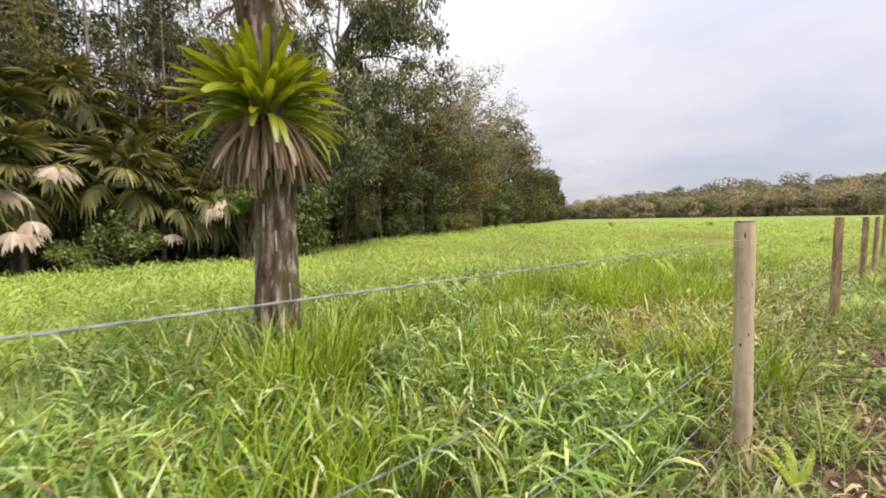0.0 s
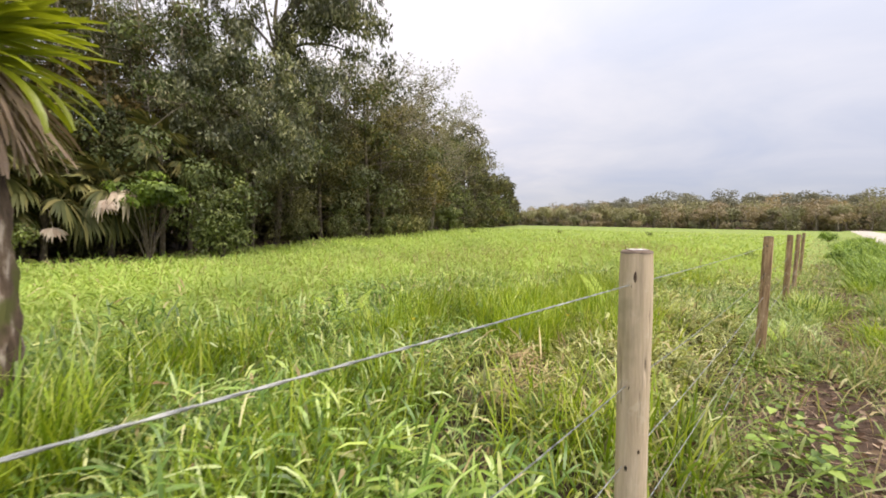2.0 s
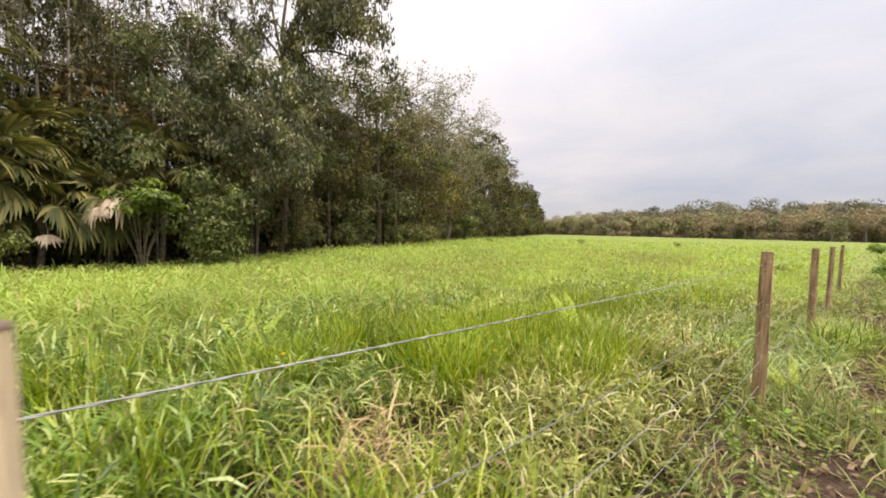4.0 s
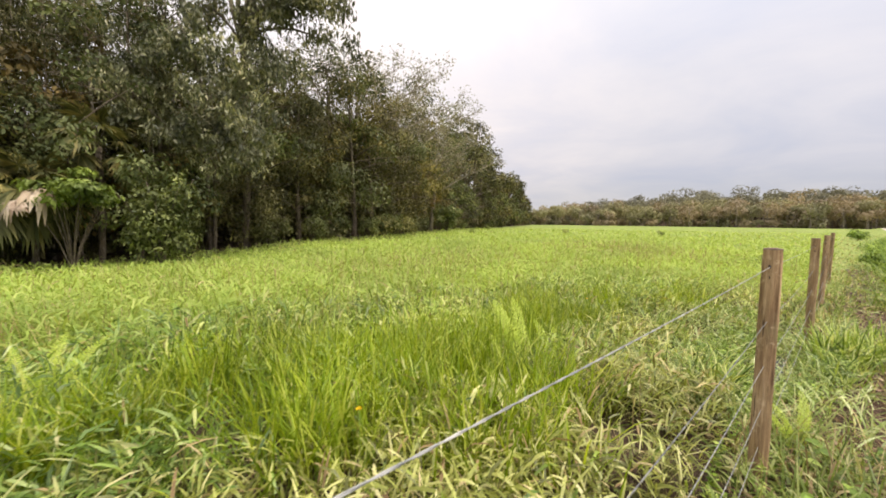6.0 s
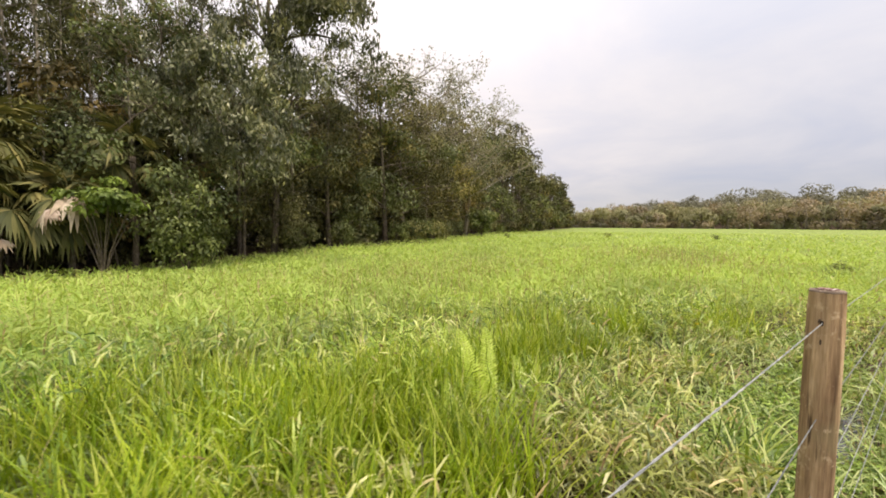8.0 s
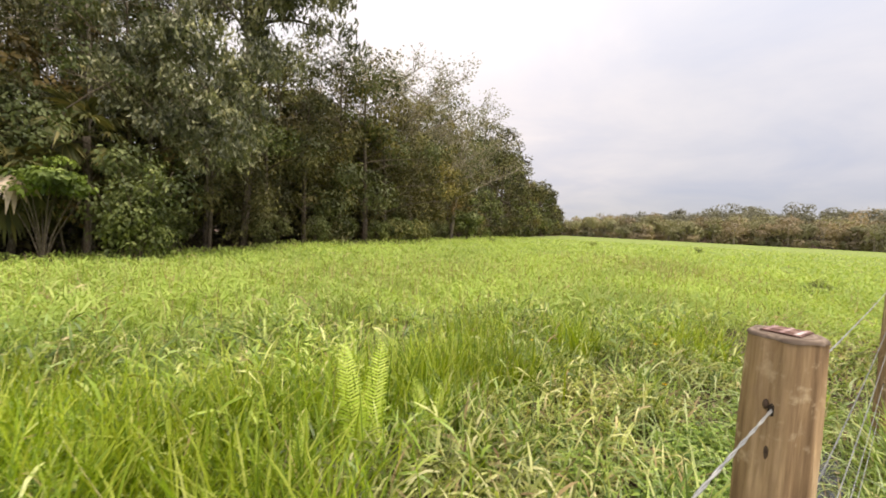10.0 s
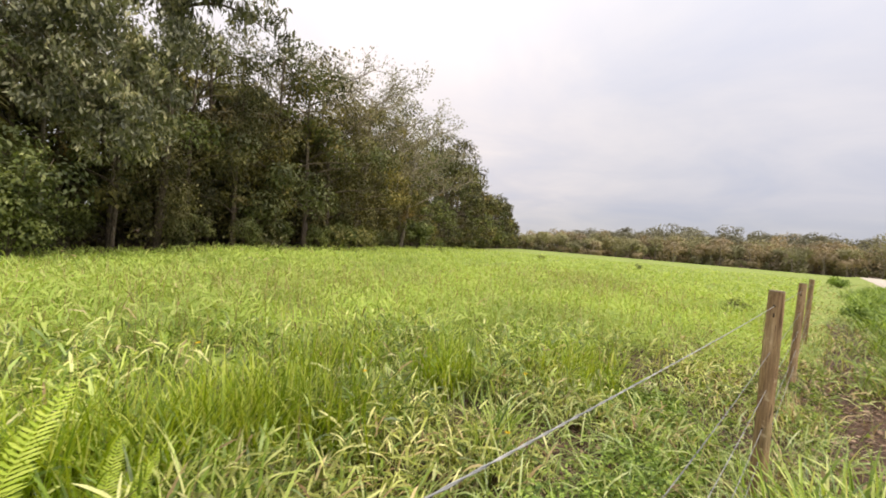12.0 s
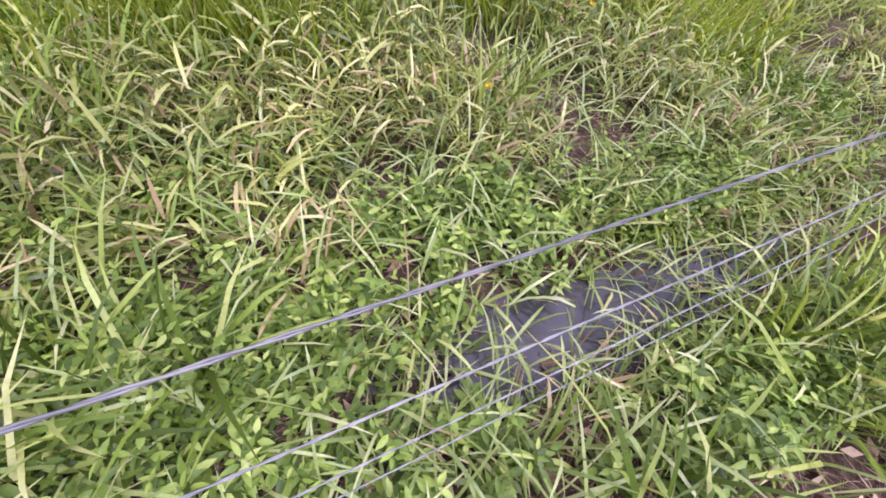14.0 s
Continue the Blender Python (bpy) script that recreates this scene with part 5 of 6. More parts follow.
# ---------------------------------------------------------------- far woods


def make_far_woods():
    """Distant woods: a ragged front of rounded trees with pale stems and a dark ridge of taller ones behind, haze put
    into the leaf colours.
    """
    r = np.random.default_rng(81)
    trunks, crowns = [], {"olive_crowns": [], "brown_crowns": [], "ridge_crowns": []}

    def crown(kind, x, y, z, wide, high, n, leaf):
        lobes = 6
        u = unit(r.normal(size=(lobes, 3)) + (0, 0, 0.3))
        hubs = u * (wide * 0.5, wide * 0.5, high * 0.27) + (x, y, z)
        R = wide * r.uniform(0.4, 0.62, lobes)
        pick = r.choice(lobes, n, p=R ** 2 / (R ** 2).sum())
        v = unit(r.normal(size=(n, 3)) + (0, 0, 0.25))
        P = hubs[pick] + v * (R[pick] * r.uniform(0.72, 1.0, n))[:, None] * (1, 1, 0.8)
        P[:, 2] = np.maximum(P[:, 2], ground_z(P[:, 0], P[:, 1]) + 0.15)
        face = unit(v + r.normal(0, 0.3, (n, 3)))
        D = unit(np.cross(face, r.normal(size=(n, 3))))
        L = leaf * r.uniform(0.6, 1.35, n)
        crowns[kind].append(leaves(r, P, D, L, L * 0.85, 0.12, face))

    for c in range(620):
        az = r.uniform(11, 76)
        row = 0 if c < 130 else 1 if c < 290 else 2
        d = (r.uniform(191, 202), r.uniform(203, 218), r.uniform(222, 262))[row]
        x, y = d * math.sin(radians(az)), d * math.cos(radians(az))
        s, o = fence_so(x, y)
        if (-10 < o + 0.025 * s < -1.5 and d < 199) or forest_depth(x, y) > -3:
            continue
        big = float(smooth01(14, 36, np.float64(az)))
        swell = 0.93 + 0.07 * math.sin(az * 0.55 + 1.0) + 0.05 * math.sin(az * 1.7)
        z0 = float(ground_z(x, y))
        H = (r.uniform(3.0, 8.5) + 2.6 * big, r.uniform(5.5, 10.0) + 3.4 * big, (r.uniform(6.0, 9.8) + 3.2 * big) * swell)[row] * (1.25 if r.uniform() < 0.06 else 1.0)
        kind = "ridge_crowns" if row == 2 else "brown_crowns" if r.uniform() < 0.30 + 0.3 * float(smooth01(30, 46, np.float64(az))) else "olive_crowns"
        airy = row == 0 and r.uniform() < 0.45
        if row < 2:
            tr = np.array([(x, y, z0 - 0.3), (x + r.normal(0, 0.3), y, z0 + H * 0.4), (x + r.normal(0, 0.6), y, z0 + H * 0.8)])
            trunks.append(tube(tr, np.array((0.24, 0.2, 0.08)), 5))
            for b in range(2):
                e = tr[1] + np.array((r.normal(0, 1.3), r.normal(0, 1.0), H * 0.38))
                trunks.append(tube(np.array([tr[1], (tr[1] + e) / 2 + (0.2, 0, 0.3), e]), np.array((0.13, 0.1, 0.05)), 4))
        wide, high = (H * r.uniform(0.34, 0.5) + 0.8, H * (0.5 if airy else r.uniform(0.66, 0.85))) if row < 2 else (H * r.uniform(0.3, 0.48) + 1.2, H * 0.85)
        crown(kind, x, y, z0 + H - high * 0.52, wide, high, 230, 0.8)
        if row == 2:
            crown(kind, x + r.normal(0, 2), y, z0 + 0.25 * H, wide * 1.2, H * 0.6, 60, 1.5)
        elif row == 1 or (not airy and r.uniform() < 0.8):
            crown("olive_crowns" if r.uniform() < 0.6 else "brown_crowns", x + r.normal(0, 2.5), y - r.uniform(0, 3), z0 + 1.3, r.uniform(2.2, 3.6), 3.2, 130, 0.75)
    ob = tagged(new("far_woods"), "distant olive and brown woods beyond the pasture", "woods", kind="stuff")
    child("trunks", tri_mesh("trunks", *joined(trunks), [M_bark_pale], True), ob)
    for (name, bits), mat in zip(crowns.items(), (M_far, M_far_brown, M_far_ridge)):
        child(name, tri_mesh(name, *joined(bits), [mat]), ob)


make_far_woods()

# ---------------------------------------------------------------- grass
PATH0, PATH1 = np.array((0.0, 0.0)), np.array((6.3, 5.8))


def scatter(r, lo, hi, density, behind=False):
    """Points between the distances lo and hi from the line that the path follows, ahead of it in the open field or behind it."""
    x0, x1 = min(PATH0[0], PATH1[0]) - hi, max(PATH0[0], PATH1[0]) + hi
    y0, y1 = min(PATH0[1], PATH1[1]) - (hi if behind else min(hi, 5)), max(PATH0[1], PATH1[1]) + hi
    n = int((x1 - x0) * (y1 - y0) * density)
    x, y = r.uniform(x0, x1, n), r.uniform(y0, y1, n)
    d = PATH1 - PATH0
    t = np.clip((x * d[0] + y * d[1]) / (d @ d), 0, 1)
    dist = np.hypot(x - t * d[0], y - t * d[1])
    s, o = fence_so(x, y)
    ok = (dist >= lo) & (dist < hi) & ((o + 0.025 * s > -2.5) | (o + 0.025 * s < -7.4)) & (forest_depth(x, y) < 0.8)
    ahead = (y - t * d[1]) > -np.maximum(0.6, 0.1 * dist)
    ahead &= np.abs(np.arctan2(x - t * d[0] * 0.8, y - t * d[1] * 0.8 + 1.5)) < radians(66)
    ok &= (~ahead & (dist >= 2.5)) if behind else ahead | (dist < 2.5)
    return x[ok], y[ok], s[ok], o[ok], dist[ok]


def make_grass():
    r = np.random.default_rng(91)
    field, cool, leggy, beyond, verge, dry, culms = [], [], [], [], [], [], []
    bands = ((0, 2.6, 1950, 1.18), (2.6, 5, 1080, 1.38), (5, 8, 560, 1.6), (8, 13, 270, 1.8), (13, 22, 100, 2.6), (22, 40, 27, 4.0), (40, 75, 5.0, 7.0), (2.5, 16, 95, 2.4))
    for b, (lo, hi, den, wide) in enumerate(bands):
        x, y, s, o, d = scatter(r, lo, hi, den, b == 7)
        n = len(x)
        lush = waves(x * 0.8 + 3, y * 0.8)
        in_field = o > 0.22 + 0.2 * lush
        # trampled, leggy strip along the fence: thinner, shorter and paler than the open field
        strip = in_field * (1 - smooth01(1.0, 2.1, o + 0.35 * lush)) * smooth01(0.2, 1.2, s) * (1 - smooth01(12, 18, s))
        ditch = np.exp(-((o - 0.45) / 0.75) ** 2) * smooth01(4.6, 5.8, s) * (1 - smooth01(9, 12, s))
        gap = waves(x * 3.1, y * 3.1 + 1.7)
        keep = r.uniform(size=n) > 0.10 * strip * (1 - 0.6 * ditch) + 0.38 * ditch + 0.78 * smooth01(-0.06, -0.42, gap) * (d < 8) + 0.14 * smooth01(4.6, 6.0, s) * (o > 1) * (d < 8)
        bare = ((o < -0.12) & (o > -1.1) & (np.abs(s - 6.8) < 1.9)) | ((o < -0.36) & (o > -0.95) & (np.abs(s - 2.9) < 0.85)) | ((o < -0.36) & (o > -1.15) & (np.abs(s - 10.2) < 1.4)) | ((o < -0.42) & (o > -0.8) & (np.abs(s - 0.95) < 0.45))
        keep &= ~(bare & (r.uniform(size=n) < 0.82))
        path = (o < 0) & (o > -2.3) & (s + 5 * r.uniform(size=n) < 19)
        keep &= in_field | (r.uniform(size=n) < np.where(path, 0.20 + 0.25 * (s < 0.7) + 0.22 * (lush > 0.1) + 0.22 * (o > -0.32) + 0.12 * smooth01(8, 16, s), 0.5))
        keep &= ~(in_puddle(s, o) & (r.uniform(size=n) < 0.25 + 0.55 * (gap > -0.1)))
        x, y, s, o, d, lush, in_field, strip, ditch, gap = (v[keep] for v in (x, y, s, o, d, lush, in_field, strip, ditch, gap))
        n = len(x)
        z = ground_z(x, y)
        arch = r.uniform(size=n) < 0.68 + 0.22 * strip
        clear = np.exp(-((s - 4.2) ** 2 + (o - 1.6) ** 2) / 0.16)
        tall = (0.86 + 0.20 * lush + 0.12 * waves(x * 2.7, y * 2.7) + 0.22 * np.clip(gap, -0.7, 0.7)) * (1 - 0.38 * clear) * (1 - 0.26 * strip - 0.28 * ditch) * (1 - 0.30 * smooth01(9, 20, o) * (s < 40))
        L = np.where(arch, r.uniform(0.11, 0.27, n) * (1 + 0.25 * (d > 5)) * (1 - 0.22 * strip), r.uniform(0.34, 0.60, n) * tall)
        root = np.where(arch, (r.uniform(0.02, 0.44, n) + 0.10 * strip * (1 - ditch)) * tall, 0.0)
        low = 0.8 - 0.2 * smooth01(12, 26, s)
        L, root = np.where(in_field, L, L * low), np.where(in_field, root, root * 0.25)
        W = np.where(arch, r.uniform(0.007, 0.0175, n), r.uniform(0.004, 0.009, n)) * wide * (1 - 0.12 * strip) * (1 - 0.10 * ditch)
        lean = np.where(arch, r.uniform(0.2, 1.2, n), r.uniform(0.05, 0.5, n))
        bend = np.where(arch, r.uniform(0.4, 1.8, n), r.uniform(0.2, 1.3, n))
        az = r.uniform(0, 6.283, n)
        P = np.stack([x, y, z + root - 0.02], 1)
        straw = r.uniform(size=n) < np.where(in_field, 0.02 + 0.07 * strip + 0.05 * ditch, 0.2)
        make = blades if lo < 2 else slips
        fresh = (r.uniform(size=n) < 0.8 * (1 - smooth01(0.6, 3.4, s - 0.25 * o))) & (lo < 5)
        worn = (r.uniform(size=n) < (0.85 * strip + 0.1) * (1 - 0.6 * ditch)) & (lo < 5)
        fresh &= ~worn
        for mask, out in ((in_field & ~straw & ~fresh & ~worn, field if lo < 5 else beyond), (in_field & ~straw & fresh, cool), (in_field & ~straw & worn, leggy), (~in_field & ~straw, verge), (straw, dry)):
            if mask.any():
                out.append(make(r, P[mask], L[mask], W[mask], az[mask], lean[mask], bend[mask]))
        # stalks that carry the leaves: brown, and darkened for the shade in the gaps
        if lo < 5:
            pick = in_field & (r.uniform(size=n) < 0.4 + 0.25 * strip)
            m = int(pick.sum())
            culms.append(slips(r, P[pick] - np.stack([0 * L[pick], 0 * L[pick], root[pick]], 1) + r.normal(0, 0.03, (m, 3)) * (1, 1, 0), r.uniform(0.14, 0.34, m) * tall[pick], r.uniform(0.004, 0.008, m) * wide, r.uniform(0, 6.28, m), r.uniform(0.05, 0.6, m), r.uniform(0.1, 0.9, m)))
    # a clump of withered leaves
    n = 100
    x, y = fence_xy(1.1 + r.normal(0, 0.12, n), 1.0 + r.normal(0, 0.09, n))
    P = on_ground(x, y) + np.stack([np.zeros(n), np.zeros(n), r.uniform(0.15, 0.5, n)], 1)
    dry.append(blades(r, P, r.uniform(0.14, 0.3, n), r.uniform(0.006, 0.013, n), r.uniform(0, 6.28, n), r.uniform(0.4, 1.3, n), r.uniform(0.6, 1.8, n)))
    # thin brown seed stalks standing over the middle of the field
    n = 3900
    q = r.integers(0, 40, n)
    hs, ho = r.uniform(1, 24, 40), r.uniform(2.2, 12, 40)
    x, y = fence_xy(hs[q] + r.normal(0, 1.9, n), ho[q] + r.normal(0, 1.4, n))
    ok = forest_depth(x, y) < -2
    P = on_ground(x[ok], y[ok])
    n = len(P)
    far = 1 + np.hypot(P[:, 0] - 4, P[:, 1] - 4) / 8
    dry.append(slips(r, P, r.uniform(0.5, 0.78, n), 0.0035 * far, r.uniform(0, 6.28, n), r.uniform(0, 0.25, n), r.uniform(0.1, 0.6, n)))
    for name, bits, mat, label in (("pasture_grass", field, M_grass, "tall lush pasture grass with arching leaves"), ("cool_grass", cool, M_grass_cool, "blue-green pasture grass with broad arching leaves"), ("leggy_grass", leggy, M_leggy, "pale yellowish leggy grass beside the fence"), ("grass_stalks", culms, M_culm, "brownish grass stalks under the leaves, darkened for the shade there"), ("distant_grass", beyond, M_grass_far, "lush pasture grass across the open field"), ("verge_grass", verge, M_verge, "low mixed grass on the verge under the fence"),
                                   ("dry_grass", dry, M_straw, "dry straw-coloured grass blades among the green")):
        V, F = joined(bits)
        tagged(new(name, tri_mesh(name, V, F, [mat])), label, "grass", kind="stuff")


make_grass()


def make_tufts():
    """Vivid upright clumps that stand out of the pasture."""
    r = np.random.default_rng(92)
    bits = []
    spots = [(3.15, 1.05), (2.4, 1.75), (1.2, 2.6), (0.2, 1.7), (6.2, 2.1), (-0.6, 3.2), (2.7, 3.4), (7.6, 2.4), (3.9, 1.2), (0.9, 0.5), (-1.2, 2.3), (8.8, 1.6), (-2.0, 1.1), (-0.5, 1.2), (-1.7, 2.0), (6.8, 3.2), (1.51, 2.79), (2.21, 3.14), (0.02, 3.12), (3.06, 2.86)]
    stand = [(2.88, 2.62), (3.28, 2.11), (3.51, 2.5), (4.36, 2.19), (3.92, 1.6), (3.46, 2.05), (3.06, 1.7), (5.46, 2.27), (4.74, 2.48), (5.08, 2.24), (5.41, 2.5), (5.63, 2.34), (2.55, 2.2), (4.0, 2.5), (6.0, 2.6)]
    for s, o in spots + stand:
        n = 300 if (s, o) in spots else 300 if s < 4.6 else 210
        R = r.uniform(0.16, 0.30)
        x, y = fence_xy(s + r.normal(0, R, n), o + r.normal(0, R * 0.8, n))
        P = on_ground(x, y) - (0, 0, 0.02)
        bits.append(blades(r, P, r.uniform(0.40, 0.74, n), r.uniform(0.007, 0.0145, n), r.uniform(0, 6.28, n), r.uniform(0.02, 0.38, n), r.uniform(0.2, 1.1, n)))
    # taller broad blades at the foot of the trunk
    deep = []
    for s, o in ((-1.6, 2.5), (-1.85, 2.6), (-1.35, 2.55), (-1.55, 2.3), (-1.1, 2.75), (-2.1, 2.85)):
        n = 110
        x, y = fence_xy(s + r.normal(0, 0.17, n), o + r.normal(0, 0.12, n))
        deep.append(blades(r, on_ground(x, y) - (0, 0, 0.02), r.uniform(0.5, 0.92, n), r.uniform(0.009, 0.018, n), r.uniform(0, 6.28, n), r.uniform(0.02, 0.4, n), r.uniform(0.2, 1.2, n)))
    # broad-bladed clumps round the ditch
    for s, o, n in ((5.27, 1.75, 150), (5.2, 1.4, 130), (5.05, 1.9, 130), (7.15, 1.5, 90), (6.8, 1.25, 60), (7.38, -0.3, 120), (7.34, -0.14, 50), (7.7, -0.2, 100), (7.95, -0.4, 110), (8.2, -0.6, 100), (7.5, -0.52, 60), (6.55, -0.34, 30), (5.25, 0.6, 45), (5.5, 0.42, 40), (5.2, 0.38, 40), (1.45, 0.2, 70), (1.3, 0.05, 60), (-1.6, 2.15, 80)):
        x, y = fence_xy(s + r.normal(0, 0.13, n), o + r.normal(0, 0.10, n))
        deep.append(blades(r, on_ground(x, y) - (0, 0, 0.02), r.uniform(0.28, 0.62, n), r.uniform(0.009, 0.019, n), r.uniform(0, 6.28, n), r.uniform(0.05, 0.55, n), r.uniform(0.3, 1.6, n)))
    tagged(new("broad_tufts", tri_mesh("broad_tufts", *joined(deep), [M_grass])), "deep green broad-bladed grass clumps by the trunk and ditch", "grass", kind="stuff")
    low = []
    for s, o in ((1.4, -2.1), (2.9, -1.9), (4.3, -1.6), (5.6, -2.0), (7.2, -1.9), (8.4, -1.3), (9.4, -1.9), (10.6, -1.5), (12.0, -2.1), (13.4, -1.3), (14.6, -1.9), (16.2, -1.2), (18.0, -1.7), (20.5, -1.2), (22.0, -2.0), (27.0, -1.5), (30.0, -2.0)):
        n = 260 if s < 12 else 160
        k = 1.0 if s < 12 else 1.7
        x, y = fence_xy(s + r.normal(0, 0.17 * k, n), o + r.normal(0, 0.15 * k, n))
        P = on_ground(x, y) - (0, 0, 0.02)
        low.append(blades(r, P, r.uniform(0.25, 0.62, n) * (1 + 0.2 * (k > 1)), r.uniform(0.006, 0.012, n) * k, r.uniform(0, 6.28, n), r.uniform(0.15, 0.7, n), r.uniform(0.6, 1.6, n)))
    for c in range(46):
        s = r.uniform(11.5, 46)
        o = r.uniform(-2.3, -0.7) - 0.02 * s
        n = 190
        x, y = fence_xy(s + r.normal(0, 0.34, n), o + r.normal(0, 0.24, n))
        P = on_ground(x, y) - (0, 0, 0.02)
        low.append(slips(r, P, r.uniform(0.35, 0.85, n), r.uniform(0.010, 0.02, n) * (1 + s / 40), r.uniform(0, 6.28, n), r.uniform(0.1, 0.6, n), r.uniform(0.4, 1.4, n)))
    tagged(new("verge_tufts", tri_mesh("verge_tufts", *joined(low), [M_weed])), "green arching grass tussocks on the road verge", "grass", kind="stuff")
    for s, o in ((6.0, -1.0), (5.2, -1.2), (12.2, -1.2)):
        n = 300
        x, y = fence_xy(s + r.normal(0, 0.16, n), o + r.normal(0, 0.12, n))
        P = on_ground(x, y) - (0, 0, 0.02)
        bits.append(blades(r, P, r.uniform(0.28, 0.55, n), r.uniform(0.006, 0.011, n), r.uniform(0, 6.28, n), r.uniform(0.1, 0.6, n), r.uniform(0.5, 1.7, n)))
    # extra pale blades whose colour paints sheen on the ditch grass
    n = 2900
    x, y = fence_xy(r.uniform(4.6, 9.5, n), r.uniform(-0.5, 1.7, n))
    P = on_ground(x, y) + np.stack([np.zeros(n), np.zeros(n), r.uniform(0.0, 0.16, n)], 1)
    pale = blades(r, P, r.uniform(0.14, 0.32, n), r.uniform(0.006, 0.0125, n), r.uniform(0, 6.28, n), r.uniform(0.2, 1.0, n), r.uniform(0.4, 1.6, n))
    tagged(new("broad_grass", tri_mesh("broad_grass", *pale, [M_pale])), "broad pale green grass blades beside the ditch, lightened for sheen", "grass", kind="stuff")
    V, F = joined(bits)
    tagged(new("grass_tufts", tri_mesh("grass_tufts", V, F, [M_tuft])), "vivid yellow-green upright grass tufts in the pasture", "grass", kind="stuff")


make_tufts()


def make_weeds():
    """Low broad-leaved weeds in leafy stalks, and brown litter, on the verge and by the ditch."""
    r = np.random.default_rng(93)
    bits = []
    hubs = [(5.2, 0.65), (5.36, 0.5), (5.5, 0.38), (5.25, 0.36), (5.75, 0.2), (6.1, 0.05), (7.0, -0.2), (7.15, -0.28), (6.85, -0.18), (6.75, 0.62), (6.3, 0.75), (5.9, 0.55), (6.2, 0.35), (7.3, 0.6), (7.8, 0.7)] + [(r.uniform(4.6, 9.0), r.uniform(0.4, 1.3)) for c in range(13)]
    for c in range(3700):
        s, o = r.uniform(-1.5, 13), r.uniform(-2.4, 1.3)
        lush = c > 2300
        if lush:
            h = hubs[c % len(hubs)]
            s, o = h[0] + r.normal(0, 0.17), h[1] + r.normal(0, 0.11)
        if in_puddle(s, o, 1.1) or (o > 0.35 and s < 4.5) or (o < -0.4 and r.uniform() < 0.84) or (not lush and ((o < -0.15 and 5 < s < 8.6 and r.uniform() < 0.7) or (4.4 < s < 9 and r.uniform() < 0.4))):
            continue
        x, y = fence_xy(s, o)
        z = float(ground_z(x, y))
        H, m = r.uniform(0.07, 0.24), 2 * int(r.integers(5, 9))
        t = (np.arange(m) // 2 + 0.6) / (m // 2)
        az = (np.arange(m) // 2) * 1.57 + (np.arange(m) % 2) * math.pi + r.uniform(0, 6)
        lean = r.normal(0, 0.22, 2)
        L = r.uniform(0.03, 0.058) * (1.15 - 0.45 * t) * (1.2 if lush else 1.0)
        D = unit(np.stack([np.cos(az), np.sin(az), r.uniform(-0.25, 0.45, m)], 1))
        C = np.stack([x + lean[0] * H * t, y + lean[1] * H * t, z + H * t], 1) + D * (L * 0.55)[:, None]
        bits.append((ovate if 4.4 < s < 8.6 else leaves)(r, C, D, L, L * r.uniform(0.32, 0.5)))
        st = tube(np.array([(x, y, z - 0.02), (x + lean[0] * H, y + lean[1] * H, z + H)]), np.array((0.0016, 0.001)), 3, False)
        bits.append(st)
    # large-leaved plants on the bare verge
    for c in range(20):
        s, o = r.uniform(1.35, 2.2) if c < 13 else r.uniform(3.8, 4.8), r.uniform(-0.6, -0.2)
        x, y = fence_xy(s, o)
        m = int(r.integers(5, 9))
        az = np.arange(m) * 2.4 + r.uniform(0, 6)
        L = r.uniform(0.05, 0.095, m)
        D = unit(np.stack([np.cos(az), np.sin(az), r.uniform(-0.1, 0.5, m)], 1))
        C = np.array((x, y, float(ground_z(x, y)) + 0.03)) + D * (L * 0.75)[:, None] + np.stack([0 * L, 0 * L, r.uniform(0.03, 0.2, m)], 1)
        bits.append(ovate(r, C, D, L, L * 0.72))
    V, F = joined(bits)
    tagged(new("broad_weeds", tri_mesh("broad_weeds", V, F, [M_weed])), "low broad-leaved green weeds by the fence and ditch", "weeds", kind="stuff")
    n = 26000
    s, o = r.uniform(-3, 14, n), np.where(r.uniform(size=n) < 0.7, r.uniform(-2.5, -0.1, n), r.uniform(-0.2, 1.4, n))
    ok = (~in_puddle(s, o) | (r.uniform(size=n) < 0.3)) & ((o < 0.1) | (s > 4.4))
    x, y = fence_xy(s[ok], o[ok])
    n = len(x)
    C = on_ground(x, y) + np.stack([np.zeros(n), np.zeros(n), r.uniform(0.004, 0.04, n)], 1)
    C[:, 2] = np.where(in_puddle(s[ok], o[ok], 1.6), np.maximum(C[:, 2], -0.2), C[:, 2])
    az = r.uniform(0, 6.28, n)
    D = unit(np.stack([np.cos(az), np.sin(az), r.normal(0, 0.2, n)], 1))
    twig = r.uniform(size=n) < 0.55
    L = np.where(twig, r.uniform(0.08, 0.22, n), r.uniform(0.03, 0.09, n))
    V, F = leaves(r, C, D, L, np.where(twig, 0.004, L * 0.45))
    # fine thatch over the damp soil round the ditch
    n = 15000
    s, o = r.uniform(4.8, 9.0, n), np.where(r.uniform(size=n) < 0.7, r.uniform(-0.9, 0.4, n), r.uniform(0.4, 1.5, n))
    x, y = fence_xy(s, o)
    ok = (waves(x * 4.3, y * 4.3) > -0.45) & ~in_puddle(s, o, 1.1)
    n = int(ok.sum())
    C = on_ground(x[ok], y[ok]) + np.stack([np.zeros(n), np.zeros(n), r.uniform(0.003, 0.03, n)], 1)
    az = r.normal(0.9, 0.9, n)
    D = unit(np.stack([np.cos(az), np.sin(az), r.normal(0, 0.12, n)], 1))
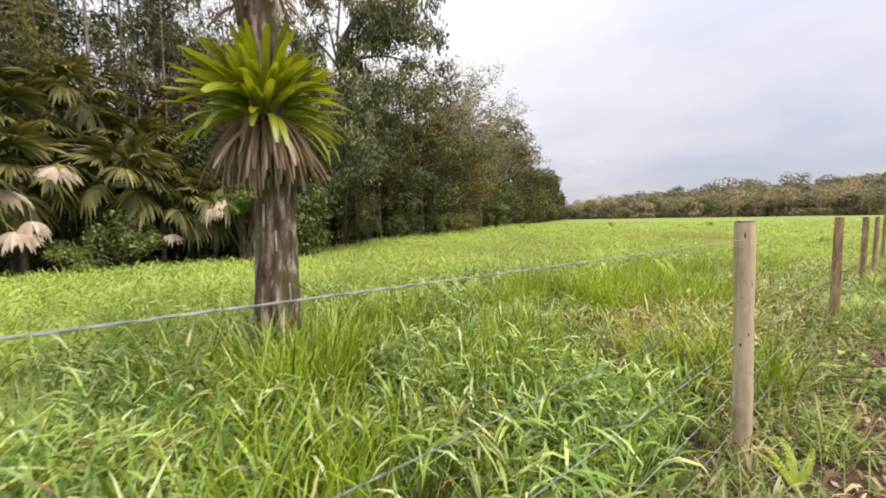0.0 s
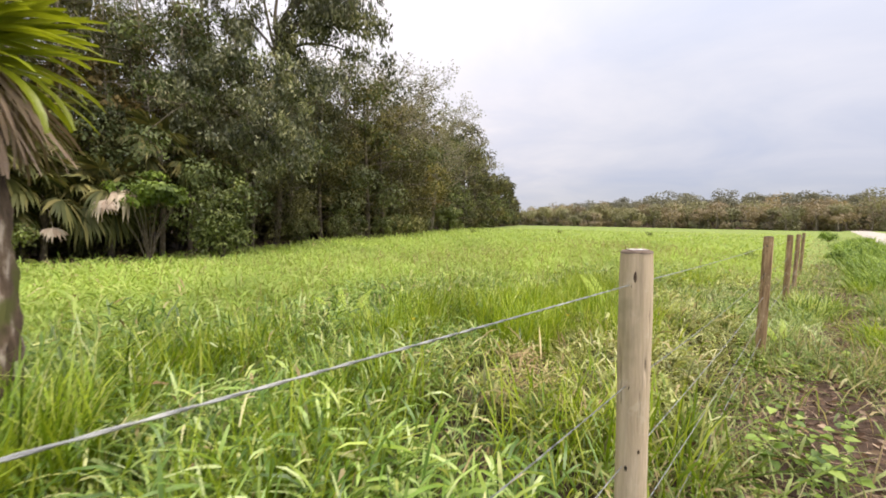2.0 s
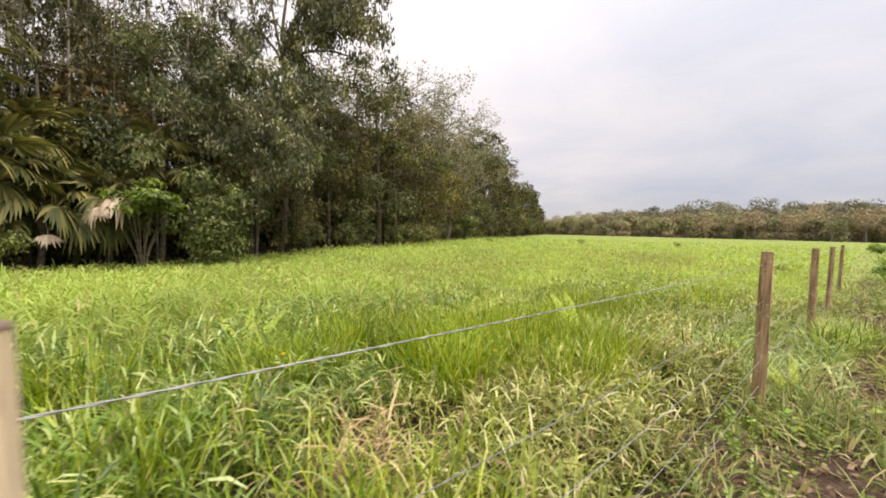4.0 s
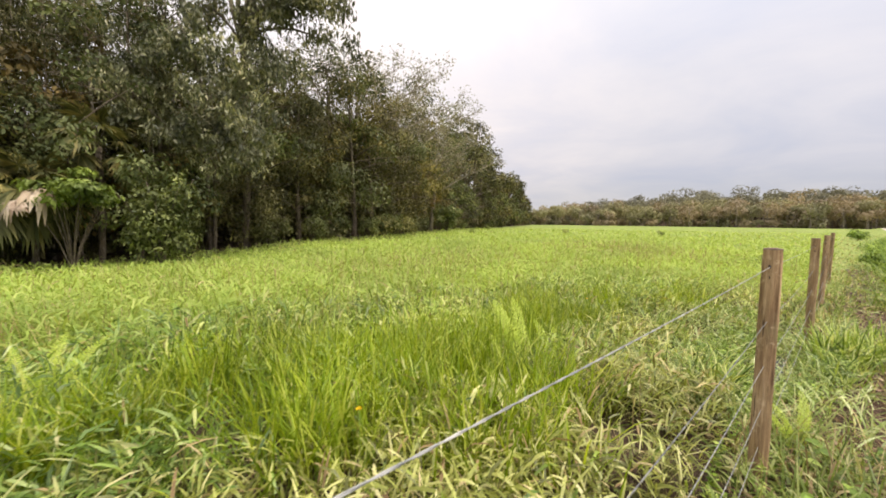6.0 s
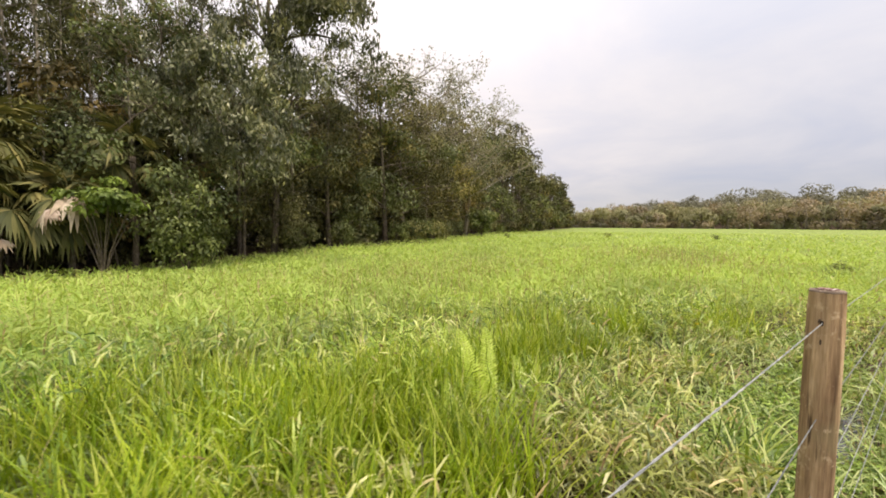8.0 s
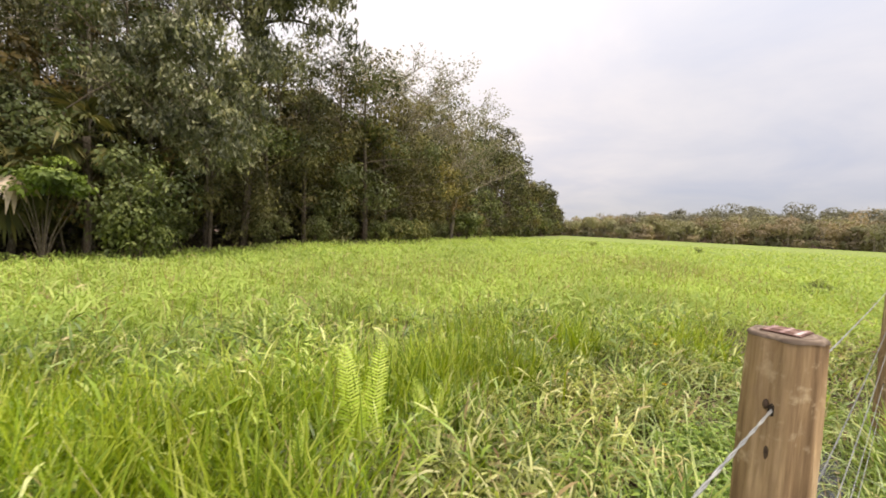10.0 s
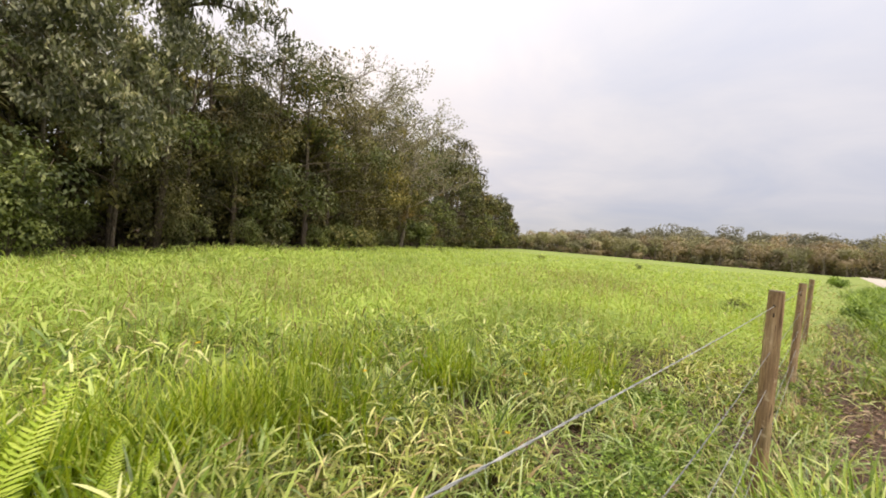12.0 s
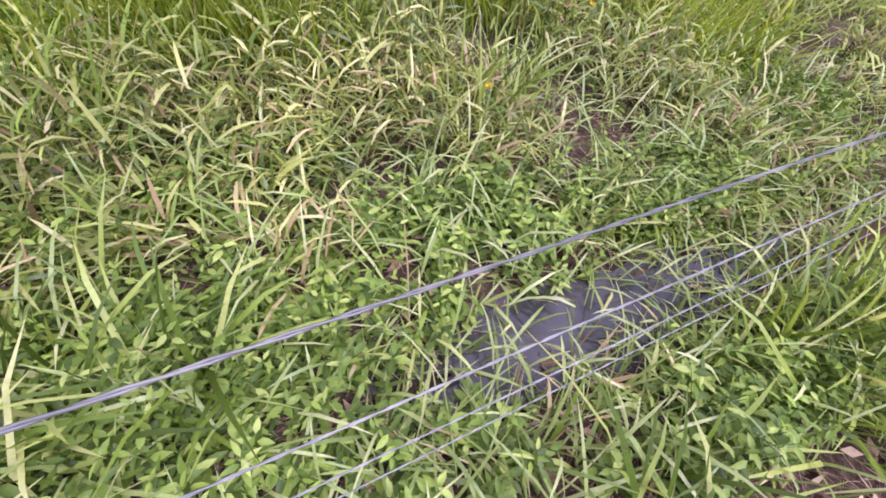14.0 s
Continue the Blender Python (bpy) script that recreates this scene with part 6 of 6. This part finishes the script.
    V, F = joined([(V, F), leaves(r, C, D, r.uniform(0.05, 0.17, n), r.uniform(0.0018, 0.0036, n))])
    tagged(new("leaf_litter", tri_mesh("leaf_litter", V, F, [M_litter])), "brown dead leaves and stalks on the verge", "litter", kind="stuff")


make_weeds()


def make_fern(s, o, fronds, size, seed):
    r = np.random.default_rng(seed)
    x, y = fence_xy(s, o)
    ob = tagged(new("fern"), "bright yellow-green fern fronds rising among the grass", "fern", "ferns")
    ob.matrix_basis = pose(x, y, float(ground_z(x, y)))
    for c in range(fronds):
        az = math.radians(100) + (c - (fronds - 1) / 2) * (0.1 if fronds == 2 else 0.45) + 0.6 * r.uniform(-0.2, 0.2)
        L = size * r.uniform(0.8, 1.1)
        t = np.linspace(0, 1, 25)
        lean = r.uniform(0.2, 0.35)
        h = np.array((math.cos(az), math.sin(az), 0))
        sd = np.array((-math.sin(az), math.cos(az), 0))
        mid = (L * (math.sin(lean) * t + 0.35 * t ** 3))[:, None] * h + (L * (t - 0.12 * t ** 3))[:, None] * np.array((0, 0, 1.0)) + (L * (c - (fronds - 1) / 2) * (0.02 + 0.34 * t))[:, None] * sd
        V, F = tube(mid, 0.004 - 0.003 * t, 4)
        fr = child("frond", tri_mesh("frond", V, F, [M_fern]), ob)
        V, F = [], []
        for f in np.linspace(0.0, 0.985, 34):
            m = np.array([np.interp(0.13 + 0.87 * f, t, mid[:, d]) for d in range(3)])
            up = unit(np.array([np.interp(min(1.0, 0.16 + 0.87 * f), t, mid[:, d]) for d in range(3)]) - m + 1e-6)
            w = L * 0.2 * (0.55 + 0.75 * f) * (1 - f) ** 0.6 * r.uniform(0.88, 1.08) + 0.006
            for sg in (-1, 1):
                d = unit(sd * sg + up * (0.30 + 0.35 * f) + h * r.normal(0.06, 0.08))
                b = len(V)
                th = L * 0.0125 * (1.1 - 0.45 * f)
                dip = np.array((0, 0, -0.10 * w))
                V += [m - up * th * 0.6, m + up * th * 0.6, m + d * w * 0.5 + up * th, m + d * w * 0.5 - up * th, m + d * w + dip + h * w * 0.14]
                F += [(b, b + 3, b + 2), (b, b + 2, b + 1), (b + 3, b + 4, b + 2)]
        child("pinnae", tri_mesh("pinnae", np.array(V), np.array(F), [M_fern]), fr)


make_fern(4.53, 1.84, 2, 0.8, 101)
make_fern(4.1, 1.75, 1, 0.45, 102)
make_fern(4.95, 1.75, 2, 0.5, 103)
make_fern(1.22, 3.55, 3, 0.62, 104)
make_fern(4.75, -0.12, 3, 0.36, 105)
make_fern(-0.05, -0.25, 4, 0.24, 106)


def make_flower(s, o, h):
    x, y = fence_xy(s, o)
    ob = tagged(new("yellow_flower"), "small yellow wildflower on a thin stalk in the grass", "flower", "wildflowers")
    ob.matrix_basis = pose(x, y, float(ground_z(x, y)))
    V, F = tube(np.array([(0, 0, 0), (0.01, 0, h * 0.5), (0, 0.01, h)]), np.array((0.002, 0.002, 0.0015)), 5)
    child("stalk", tri_mesh("stalk", V, F, [M_weed]), ob)
    a = np.arange(8) * math.pi / 4
    D = np.stack([np.cos(a), np.sin(a), 0.35 + 0 * a], 1)
    V, F = leaves(np.random.default_rng(3), np.array((0, 0.01, h)) + unit(D) * 0.011, unit(D), 0.022, 0.012)
    child("petals", tri_mesh("petals", V, F, [M_flower]), ob)


for s, o, h in ((2.44, 1.38, 0.5), (6.78, 1.09, 0.36), (7.6, 1.5, 0.45), (1.1, 2.2, 0.5), (5.6, 3.2, 0.52), (6.4, 2.1, 0.5)):
    make_flower(s, o, h)


def make_verge_shrubs():
    r = np.random.default_rng(94)
    a = make_shrub("dark green weedy bush on the road verge", r, 0.6, 0.55, 1600, 0.09, M_weed)
    put_first(a, place(a, *fence_xy(23.2, -1.3)))
    for s, o, k in ((25.5, -1.7, 0.8), (60.0, -1.2, 1.5), (68.0, -1.4, 1.6), (17.5, -1.6, 0.5)):
        copy_thing(a, place(a, *fence_xy(s, o), r.uniform(0, 360), k))
    b = make_shrub("low dark weed patch in the pasture", r, 0.55, 0.5, 1200, 0.07, M_tree)
    put_first(b, place(b, *fence_xy(20.2, 1.8), 0, 0.8))
    for s, o, k in ((19.6, 1.95, 0.7), (20.9, 1.6, 0.6), (33.5, 28.3, 1.0), (46, 24, 1.1), (52, 15, 1.2)):
        copy_thing(b, place(b, *fence_xy(s, o), r.uniform(0, 360), k))


make_verge_shrubs()
